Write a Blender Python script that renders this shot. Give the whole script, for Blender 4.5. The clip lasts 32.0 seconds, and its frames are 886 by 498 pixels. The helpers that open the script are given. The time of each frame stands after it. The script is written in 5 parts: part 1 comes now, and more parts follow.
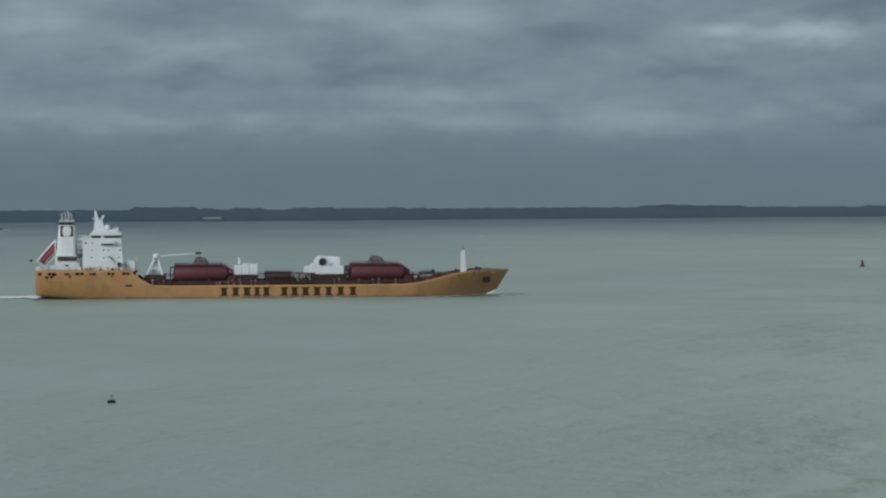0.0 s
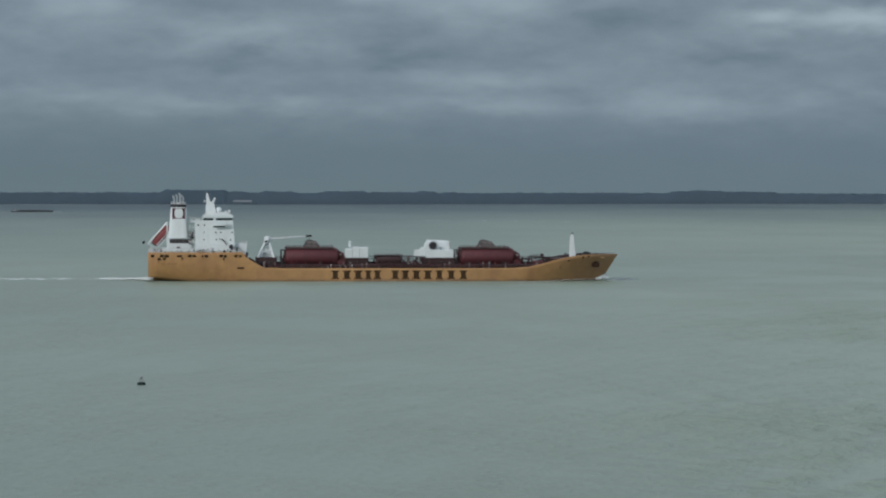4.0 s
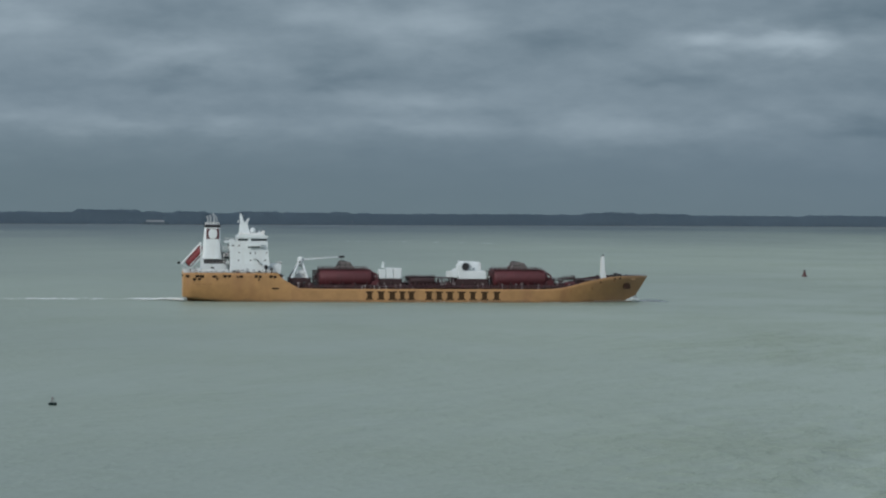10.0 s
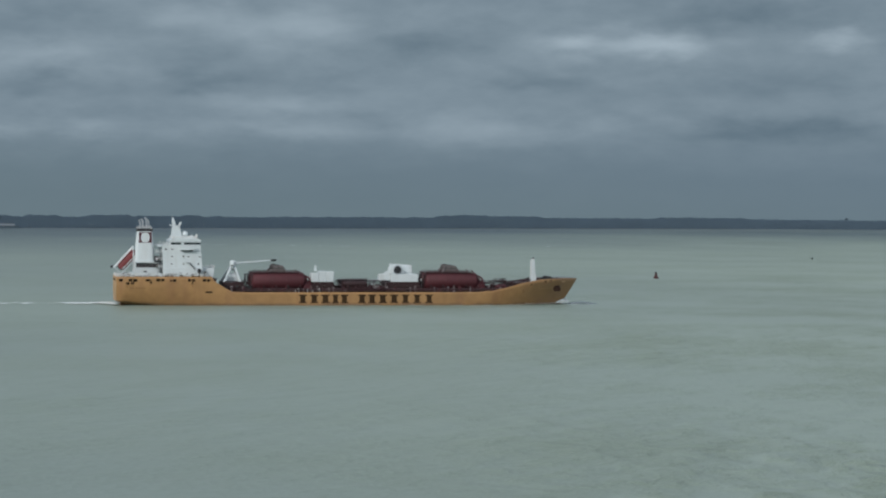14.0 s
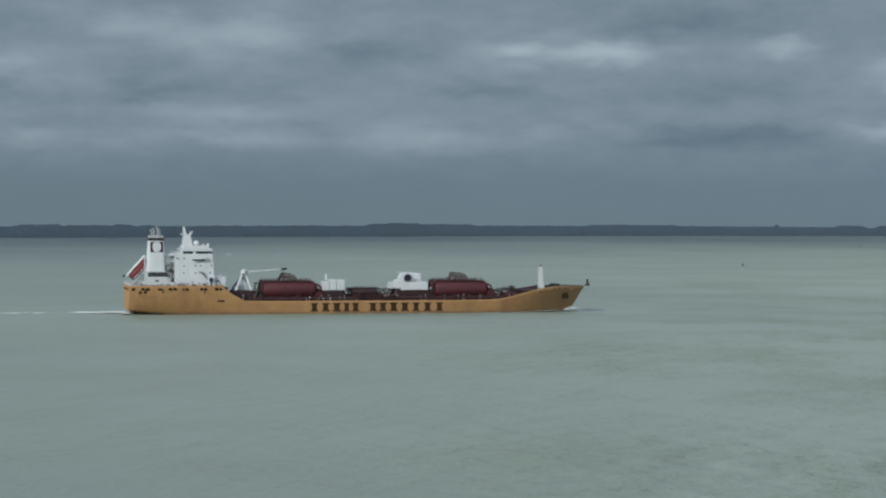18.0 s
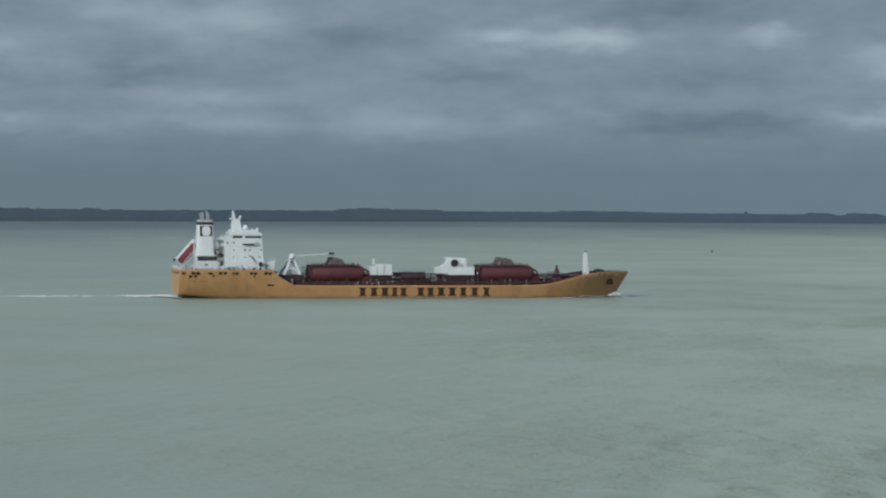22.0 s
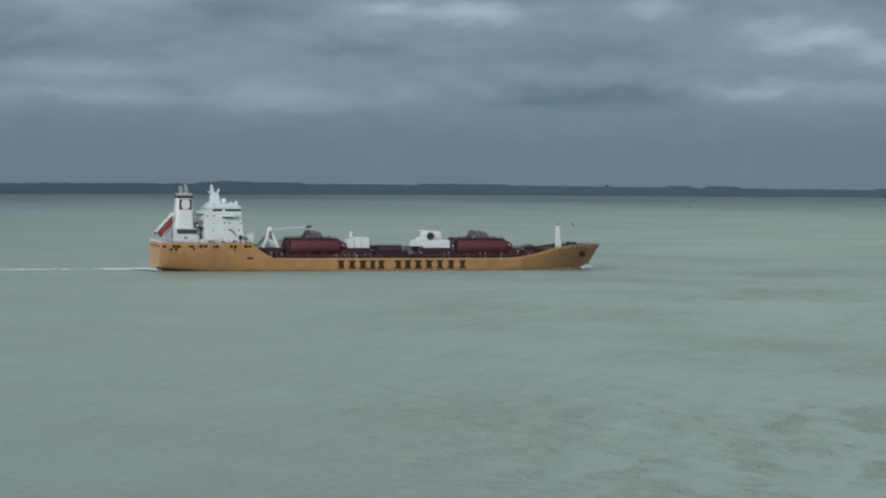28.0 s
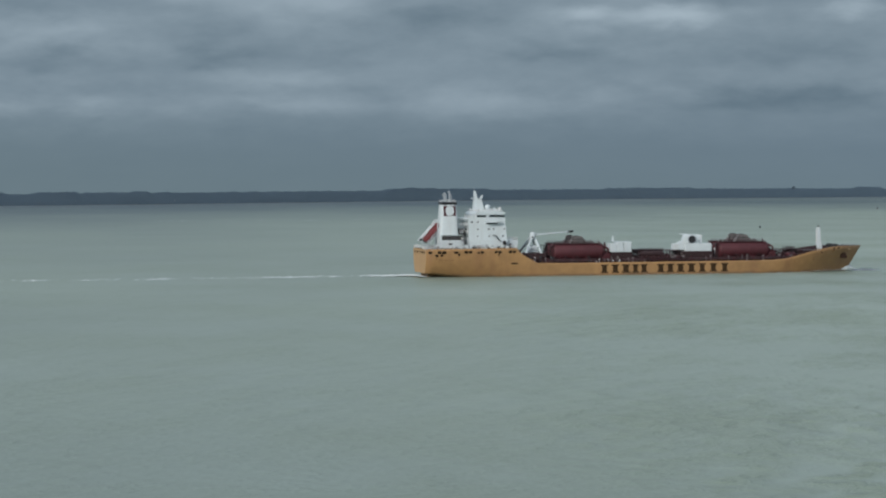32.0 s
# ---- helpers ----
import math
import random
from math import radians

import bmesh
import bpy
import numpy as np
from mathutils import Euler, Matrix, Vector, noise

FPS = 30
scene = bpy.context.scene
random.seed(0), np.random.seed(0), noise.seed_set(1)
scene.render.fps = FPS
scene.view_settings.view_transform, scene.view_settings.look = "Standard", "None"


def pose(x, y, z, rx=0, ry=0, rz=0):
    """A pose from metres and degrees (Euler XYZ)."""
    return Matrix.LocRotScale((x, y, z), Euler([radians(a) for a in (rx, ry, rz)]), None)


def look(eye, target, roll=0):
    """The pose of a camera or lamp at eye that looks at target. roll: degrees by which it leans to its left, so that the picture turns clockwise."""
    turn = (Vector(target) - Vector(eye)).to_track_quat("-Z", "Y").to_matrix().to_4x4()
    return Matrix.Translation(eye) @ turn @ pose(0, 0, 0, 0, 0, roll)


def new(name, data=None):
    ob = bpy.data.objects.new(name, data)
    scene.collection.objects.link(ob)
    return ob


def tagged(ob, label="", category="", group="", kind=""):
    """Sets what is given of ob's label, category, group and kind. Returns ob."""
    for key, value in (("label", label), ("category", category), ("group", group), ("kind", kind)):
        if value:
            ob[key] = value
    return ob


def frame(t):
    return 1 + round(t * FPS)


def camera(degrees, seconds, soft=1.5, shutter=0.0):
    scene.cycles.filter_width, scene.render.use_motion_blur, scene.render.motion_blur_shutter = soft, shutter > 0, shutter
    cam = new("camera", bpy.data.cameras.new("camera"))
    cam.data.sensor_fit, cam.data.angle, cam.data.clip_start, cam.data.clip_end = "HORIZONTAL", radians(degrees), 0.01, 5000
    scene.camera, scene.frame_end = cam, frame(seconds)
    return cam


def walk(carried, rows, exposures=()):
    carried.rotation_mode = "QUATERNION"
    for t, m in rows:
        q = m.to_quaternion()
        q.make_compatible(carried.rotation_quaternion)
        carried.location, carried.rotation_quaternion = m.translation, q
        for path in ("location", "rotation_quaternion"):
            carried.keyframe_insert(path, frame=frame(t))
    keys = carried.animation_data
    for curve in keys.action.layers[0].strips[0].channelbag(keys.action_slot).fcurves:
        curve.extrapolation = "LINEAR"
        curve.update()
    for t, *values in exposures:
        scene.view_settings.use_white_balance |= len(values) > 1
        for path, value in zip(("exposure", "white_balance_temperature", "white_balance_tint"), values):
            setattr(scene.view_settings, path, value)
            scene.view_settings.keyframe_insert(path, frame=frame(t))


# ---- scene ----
FOV, EYE = 18.72, (0.0, 0.0, 33.6)
cam = camera(FOV, 32.0, soft=2.1)


def aim(yaw, pitch, roll):
    """Camera pose from the bearing (degrees to the right of north), the tilt and the lean."""
    a, e = radians(yaw), radians(pitch)
    way = Vector((math.sin(a) * math.cos(e), math.cos(a) * math.cos(e), math.sin(e)))
    return look(EYE, Vector(EYE) + way * 100, roll)


walk(cam, [
    (0.0, aim(2.961, -1.100, -0.250)),
    (0.5, aim(1.758, -1.146, -0.218)),
    (1.0, aim(1.616, -1.175, -0.168)),
    (1.5, aim(1.949, -1.248, -0.060)),
    (2.0, aim(2.229, -1.289, 0.027)),
    (2.5, aim(2.247, -1.355, 0.054)),
    (3.0, aim(2.214, -1.432, 0.106)),
    (3.5, aim(2.217, -1.469, 0.106)),
    (5.5, aim(3.027, -1.150, 0.200)),
    (6.0, aim(3.141, -1.099, 0.173)),
    (6.5, aim(3.261, -1.027, 0.243)),
    (7.0, aim(3.448, -0.987, 0.232)),
    (7.5, aim(3.688, -1.028, 0.217)),
    (8.0, aim(3.829, -1.105, 0.184)),
    (8.5, aim(3.862, -1.046, 0.192)),
    (9.0, aim(3.973, -0.960, 0.285)),
    (9.5, aim(4.047, -0.954, 0.325)),
    (10.0, aim(4.164, -0.976, 0.383)),
    (10.5, aim(4.539, -1.060, 0.398)),
    (11.0, aim(5.084, -1.118, 0.324)),
    (11.5, aim(5.689, -1.117, 0.312)),
    (12.0, aim(6.239, -1.043, 0.265)),
    (12.5, aim(6.581, -0.961, 0.294)),
    (13.0, aim(6.905, -0.922, 0.251)),
    (13.5, aim(7.117, -0.877, 0.277)),
    (15.5, aim(7.662, -1.018, 0.127)),
    (16.0, aim(7.726, -0.856, 0.104)),
    (16.5, aim(7.950, -0.782, 0.049)),
    (17.0, aim(8.125, -0.783, -0.006)),
    (17.5, aim(8.451, -0.769, -0.066)),
    (18.0, aim(8.754, -0.723, 0.036)),
    (18.5, aim(9.104, -0.707, 0.054)),
    (19.0, aim(9.288, -0.776, 0.041)),
    (19.5, aim(9.316, -0.918, 0.126)),
    (20.0, aim(9.300, -1.090, 0.240)),
    (20.5, aim(9.309, -1.190, 0.273)),
    (21.0, aim(9.386, -1.130, 0.353)),
    (21.5, aim(9.420, -1.036, 0.335)),
    (22.0, aim(9.404, -1.033, 0.320)),
    (22.5, aim(9.456, -1.081, 0.285)),
    (23.0, aim(9.741, -1.096, 0.224)),
    (23.5, aim(10.184, -1.112, 0.251)),
    (24.0, aim(10.410, -1.105, 0.247)),
    (24.5, aim(10.427, -1.074, 0.253)),
    (25.0, aim(10.786, -1.116, 0.192)),
    (25.5, aim(11.510, -1.145, 0.254)),
    (27.5, aim(12.097, -1.540, 0.362)),
    (28.0, aim(12.359, -1.594, 0.343)),
    (28.5, aim(12.342, -1.312, 0.479)),
    (29.0, aim(12.556, -1.371, 0.421)),
    (29.5, aim(12.889, -1.443, 0.409)),
    (30.0, aim(13.047, -1.460, 0.415)),
    (30.5, aim(13.070, -1.510, 0.522)),
    (31.0, aim(12.704, -1.545, 0.382)),
    (31.5, aim(11.338, -1.537, -0.041)),
    (32.0, aim(8.390, -1.480, -0.435)),
], exposures=[(0, -0.08), (2, -0.05), (6, -0.01), (13, 0.02), (25, 0.06), (32, 0.06)])

# ---- light ----
SUN_FROM = Vector((-0.64, -0.64, 0.43)).normalized()
SUN_EL = math.asin(SUN_FROM.z)
world = bpy.data.worlds.new("overcast")
scene.world = world
world.use_nodes = True
wt = world.node_tree
wt.nodes.clear()
w_out = wt.nodes.new("ShaderNodeOutputWorld")
w_bg = wt.nodes.new("ShaderNodeBackground")
w_sky = wt.nodes.new("ShaderNodeTexSky")
w_sky.sky_type, w_sky.sun_disc = "NISHITA", False
w_sky.sun_elevation, w_sky.sun_rotation = SUN_EL, math.atan2(SUN_FROM.x, SUN_FROM.y)
w_mix = wt.nodes.new("ShaderNodeMix")
w_mix.data_type = "RGBA"
w_mix.inputs["Factor"].default_value = 0.75
w_cloud = wt.nodes.new("ShaderNodeTexNoise")
w_cloud.inputs["Scale"].default_value, w_cloud.inputs["Detail"].default_value = 3.0, 6.0
w_ramp = wt.nodes.new("ShaderNodeValToRGB")
w_ramp.color_ramp.elements[0].position, w_ramp.color_ramp.elements[0].color = 0.3, (4.35, 5.1, 5.8, 1)
w_ramp.color_ramp.elements[1].position, w_ramp.color_ramp.elements[1].color = 0.7, (7.6, 8.4, 9.2, 1)
w_co = wt.nodes.new("ShaderNodeTexCoord")
wt.links.new(w_co.outputs["Generated"], w_cloud.inputs["Vector"])
wt.links.new(w_cloud.outputs["Fac"], w_ramp.inputs["Fac"])
wt.links.new(w_sky.outputs["Color"], w_mix.inputs["A"])
wt.links.new(w_ramp.outputs["Color"], w_mix.inputs["B"])
wt.links.new(w_mix.outputs["Result"], w_bg.inputs["Color"])
w_bg.inputs["Strength"].default_value = 0.090
wt.links.new(w_bg.outputs["Background"], w_out.inputs["Surface"])

sun_data = bpy.data.lights.new("sun", "SUN")
sun_data.energy, sun_data.angle, sun_data.color = 1.90, radians(14), (1.0, 0.975, 0.94)
sun = new("sun", sun_data)
sun.matrix_world = look(SUN_FROM * 100, (0, 0, 0))

# ---- materials ----


def mat(name, colour, rough=0.6, metal=0.0, vary=0.15, scale=1.0, bump=0.0, spec=0.5, streak=0.0, stain=None, stain_amount=0.0):
    """Painted or plain surface: colour with variation at two scales, vertical streaks of stain, fine relief. Scales in metres."""
    m = bpy.data.materials.new(name)
    m.use_nodes = True
    nt = m.node_tree
    b = nt.nodes["Principled BSDF"]
    b.inputs["Roughness"].default_value, b.inputs["Metallic"].default_value = rough, metal
    b.inputs["Specular IOR Level"].default_value = spec
    co = nt.nodes.new("ShaderNodeTexCoord")
    big = nt.nodes.new("ShaderNodeTexNoise")
    big.inputs["Scale"].default_value, big.inputs["Detail"].default_value = 0.25 / scale, 5
    fine = nt.nodes.new("ShaderNodeTexNoise")
    fine.inputs["Scale"].default_value, fine.inputs["Detail"].default_value = 2.5 / scale, 4
    for n in (big, fine):
        nt.links.new(co.outputs["Object"], n.inputs["Vector"])
    add = nt.nodes.new("ShaderNodeMath")
    add.operation = "ADD"
    nt.links.new(big.outputs["Fac"], add.inputs[0])
    nt.links.new(fine.outputs["Fac"], add.inputs[1])
    rng = nt.nodes.new("ShaderNodeMapRange")
    rng.inputs["From Min"].default_value, rng.inputs["From Max"].default_value = 0.6, 1.4
    rng.inputs["To Min"].default_value, rng.inputs["To Max"].default_value = 1 - vary, 1 + vary
    nt.links.new(add.outputs[0], rng.inputs["Value"])
    mul = nt.nodes.new("ShaderNodeMix")
    mul.data_type, mul.blend_type = "RGBA", "MULTIPLY"
    mul.inputs["Factor"].default_value = 1.0
    mul.inputs["A"].default_value = (*colour, 1)
    nt.links.new(rng.outputs["Result"], mul.inputs["B"])
    last = mul.outputs["Result"]
    if stain_amount > 0:
        mp = nt.nodes.new("ShaderNodeMapping")
        mp.inputs["Scale"].default_value = (0.9 / scale, 0.9 / scale, 0.10 / scale)
        nt.links.new(co.outputs["Object"], mp.inputs["Vector"])
        st = nt.nodes.new("ShaderNodeTexNoise")
        st.inputs["Scale"].default_value, st.inputs["Detail"].default_value = 1.0, 6
        nt.links.new(mp.outputs["Vector"], st.inputs["Vector"])
        sr = nt.nodes.new("ShaderNodeMapRange")
        sr.inputs["From Min"].default_value, sr.inputs["From Max"].default_value = 0.52, 0.75
        sr.inputs["To Max"].default_value = stain_amount
        nt.links.new(st.outputs["Fac"], sr.inputs["Value"])
        mx = nt.nodes.new("ShaderNodeMix")
        mx.data_type = "RGBA"
        nt.links.new(sr.outputs["Result"], mx.inputs["Factor"])
        nt.links.new(last, mx.inputs["A"])
        mx.inputs["B"].default_value = (*stain, 1)
        last = mx.outputs["Result"]
    nt.links.new(last, b.inputs["Base Color"])
    if bump > 0:
        bp = nt.nodes.new("ShaderNodeBump")
        bp.inputs["Strength"].default_value, bp.inputs["Distance"].default_value = bump, 0.05 * scale
        nt.links.new(fine.outputs["Fac"], bp.inputs["Height"])
        nt.links.new(bp.outputs["Normal"], b.inputs["Normal"])
    return m


HULL = mat("ochre_hull_paint", (0.340, 0.190, 0.076), 0.60, vary=0.22, scale=6, bump=0.1, stain=(0.215, 0.100, 0.052), stain_amount=0.62)


def add_waterline_band(m, colour):
    """A ragged brown band on the plating just over the waterline."""
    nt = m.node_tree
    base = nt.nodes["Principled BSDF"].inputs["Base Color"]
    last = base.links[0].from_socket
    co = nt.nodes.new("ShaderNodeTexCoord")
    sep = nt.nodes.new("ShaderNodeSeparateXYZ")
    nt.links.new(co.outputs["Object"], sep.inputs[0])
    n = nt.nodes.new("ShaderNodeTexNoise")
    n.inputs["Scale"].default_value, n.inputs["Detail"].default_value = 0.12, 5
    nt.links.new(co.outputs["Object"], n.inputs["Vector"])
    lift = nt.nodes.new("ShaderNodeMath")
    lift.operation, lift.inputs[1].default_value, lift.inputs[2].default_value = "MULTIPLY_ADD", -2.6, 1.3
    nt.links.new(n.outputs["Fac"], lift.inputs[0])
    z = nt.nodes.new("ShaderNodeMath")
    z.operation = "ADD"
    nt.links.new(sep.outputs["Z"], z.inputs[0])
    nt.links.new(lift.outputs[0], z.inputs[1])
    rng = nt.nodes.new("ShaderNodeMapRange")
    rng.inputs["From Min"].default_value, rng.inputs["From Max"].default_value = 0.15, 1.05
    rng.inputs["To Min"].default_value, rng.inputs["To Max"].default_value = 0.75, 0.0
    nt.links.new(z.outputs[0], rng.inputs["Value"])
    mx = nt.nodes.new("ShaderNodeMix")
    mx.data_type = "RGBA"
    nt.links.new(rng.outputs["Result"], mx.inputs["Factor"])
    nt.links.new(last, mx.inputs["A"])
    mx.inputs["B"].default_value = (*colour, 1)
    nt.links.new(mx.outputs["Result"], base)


add_waterline_band(HULL, (0.13, 0.085, 0.05))


def add_bow_tint(m, colour):
    """A paler, duller ochre in ragged patches on the fore part of the plating."""
    nt = m.node_tree
    base = nt.nodes["Principled BSDF"].inputs["Base Color"]
    last = base.links[0].from_socket
    co = nt.nodes.new("ShaderNodeTexCoord")
    sep = nt.nodes.new("ShaderNodeSeparateXYZ")
    nt.links.new(co.outputs["Object"], sep.inputs[0])
    n = nt.nodes.new("ShaderNodeTexNoise")
    n.inputs["Scale"].default_value, n.inputs["Detail"].default_value = 0.3, 6
    nt.links.new(co.outputs["Object"], n.inputs["Vector"])
    x = nt.nodes.new("ShaderNodeMath")
    x.operation, x.inputs[1].default_value = "MULTIPLY_ADD", 40.0
    nt.links.new(n.outputs["Fac"], x.inputs[0])
    nt.links.new(sep.outputs["X"], x.inputs[2])
    rng = nt.nodes.new("ShaderNodeMapRange")
    rng.inputs["From Min"].default_value, rng.inputs["From Max"].default_value = 152.0, 176.0
    rng.inputs["To Max"].default_value = 0.6
    nt.links.new(x.outputs[0], rng.inputs["Value"])
    mx = nt.nodes.new("ShaderNodeMix")
    mx.data_type = "RGBA"
    nt.links.new(rng.outputs["Result"], mx.inputs["Factor"])
    nt.links.new(last, mx.inputs["A"])
    mx.inputs["B"].default_value = (*colour, 1)
    nt.links.new(mx.outputs["Result"], base)


add_bow_tint(HULL, (0.360, 0.207, 0.108))
# lightened copy of the hull ochre: the stern's sunlit look put into the colour
TRANSOM = mat("lightened_ochre_paint", (0.44, 0.265, 0.12), 0.5, vary=0.08, scale=5, bump=0.1, stain=(0.34, 0.19, 0.07), stain_amount=0.3)
LETTER = mat("dark_lettering_paint", (0.042, 0.023, 0.010), 0.8, vary=0.2, scale=2, spec=0.2)
PORT = mat("shaded_port_paint", (0.026, 0.018, 0.012), 0.9, vary=0.3, spec=0.1)
DECK = mat("oxide_red_deck_paint", (0.031, 0.012, 0.013), 0.7, vary=0.25, scale=3, bump=0.2, stain=(0.04, 0.03, 0.03), stain_amount=0.5)
TANK = mat("oxide_red_tank_paint", (0.082, 0.018, 0.023), 0.62, vary=0.2, scale=4, bump=0.1, stain=(0.055, 0.018, 0.02), stain_amount=0.5)
PIPE = mat("dull_red_pipe_paint", (0.048, 0.017, 0.019), 0.5, vary=0.25, scale=2)
PALEPIPE = mat("weathered_steel_pipe", (0.19, 0.16, 0.16), 0.5, metal=0.2, vary=0.2, scale=2)
DOME = mat("grey_brown_hatch_steel", (0.17, 0.15, 0.145), 0.6, vary=0.25, scale=1.5, bump=0.2, stain=(0.10, 0.05, 0.045), stain_amount=0.6)
WHITE = mat("white_ship_paint", (0.62, 0.67, 0.68), 0.4, vary=0.07, scale=3, stain=(0.50, 0.49, 0.46), stain_amount=0.45)
RAIL = mat("white_rail_paint", (0.72, 0.72, 0.70), 0.5, vary=0.1)
BLACK = mat("black_paint", (0.015, 0.015, 0.018), 0.5, vary=0.2)
DARK = mat("dark_recess", (0.028, 0.028, 0.030), 0.7, vary=0.3)
GLASS = mat("dark_window_glass", (0.02, 0.028, 0.034), 0.12, vary=0.1, spec=0.6)
LOGO = mat("dark_red_mark_paint", (0.07, 0.014, 0.020), 0.5, vary=0.1)
BOAT = mat("lifeboat_red", (0.20, 0.030, 0.032), 0.4, vary=0.1)
GREYM = mat("galvanised_grey", (0.34, 0.37, 0.395), 0.5, metal=0.2, vary=0.15)
FOAM = mat("sea_foam", (0.60, 0.65, 0.65), 0.9, vary=0.2, scale=0.6, bump=0.5)
BUOYG = mat("dark_green_buoy_paint", (0.007, 0.019, 0.018), 0.8, vary=0.2, scale=0.3, spec=0.2)
BUOYR = mat("red_buoy_paint", (0.070, 0.024, 0.026), 0.7, vary=0.25, scale=0.5)
# darker than the sea: the swell's dark reflecting face put into the colour
SLICK = mat("dark_swell_water", (0.085, 0.118, 0.108), 0.22, vary=0.15, scale=1.5, bump=0.25)
OFFWHITE = mat("weathered_plaster", (0.25, 0.28, 0.31), 0.8, vary=0.15, scale=3)
BARGE = mat("barge_dark_paint", (0.020, 0.026, 0.032), 0.6, vary=0.2, scale=3)
# sand and grass pulled to blue-grey, distance haze put into their colours
SAND = mat("hazed_beach_sand", (0.21, 0.24, 0.26), 0.95, vary=0.25, scale=20)
DIKE = mat("hazed_grass_dike", (0.055, 0.082, 0.102), 0.9, vary=0.3, scale=15)
ROOF = mat("dull_grey_roof", (0.12, 0.15, 0.175), 0.8, vary=0.2)


def wood_material():
    """Distant foliage: soft leaves that let light through, shaded by the lie of the whole canopy more than leaf by leaf."""
    m = bpy.data.materials.new("hazed_far_foliage")
    m.use_nodes = True
    nt = m.node_tree
    nt.nodes.clear()
    out = nt.nodes.new("ShaderNodeOutputMaterial")
    g = nt.nodes.new("ShaderNodeNewGeometry")
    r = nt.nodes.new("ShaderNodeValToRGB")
    # leaf colours paled and blued: the air's haze is put into them
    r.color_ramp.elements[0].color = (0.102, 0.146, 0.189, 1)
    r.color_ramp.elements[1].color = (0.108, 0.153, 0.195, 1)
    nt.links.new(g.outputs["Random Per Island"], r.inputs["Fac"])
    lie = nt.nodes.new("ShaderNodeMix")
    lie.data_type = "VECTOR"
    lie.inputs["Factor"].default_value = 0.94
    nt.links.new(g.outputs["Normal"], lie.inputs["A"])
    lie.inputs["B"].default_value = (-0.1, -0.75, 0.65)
    leaf = nt.nodes.new("ShaderNodeBsdfDiffuse")
    thin = nt.nodes.new("ShaderNodeBsdfTranslucent")
    both = nt.nodes.new("ShaderNodeMixShader")
    both.inputs["Fac"].default_value = 0.2
    for n in (leaf, thin):
        nt.links.new(r.outputs["Color"], n.inputs["Color"])
        nt.links.new(lie.outputs["Result"], n.inputs["Normal"])
    nt.links.new(leaf.outputs[0], both.inputs[1])
    nt.links.new(thin.outputs[0], both.inputs[2])
    nt.links.new(both.outputs[0], out.inputs["Surface"])
    return m


WOODS = wood_material()


def nodes_of(m):
    m.use_nodes = True
    m.node_tree.nodes.clear()
    return m.node_tree


def math_node(nt, op, a, b=None, clamp=False):
    n = nt.nodes.new("ShaderNodeMath")
    n.operation, n.use_clamp = op, clamp
    for i, v in enumerate((a, b)):
        if v is None:
            continue
        if isinstance(v, (int, float)):
            n.inputs[i].default_value = v
        else:
            nt.links.new(v, n.inputs[i])
    return n.outputs[0]


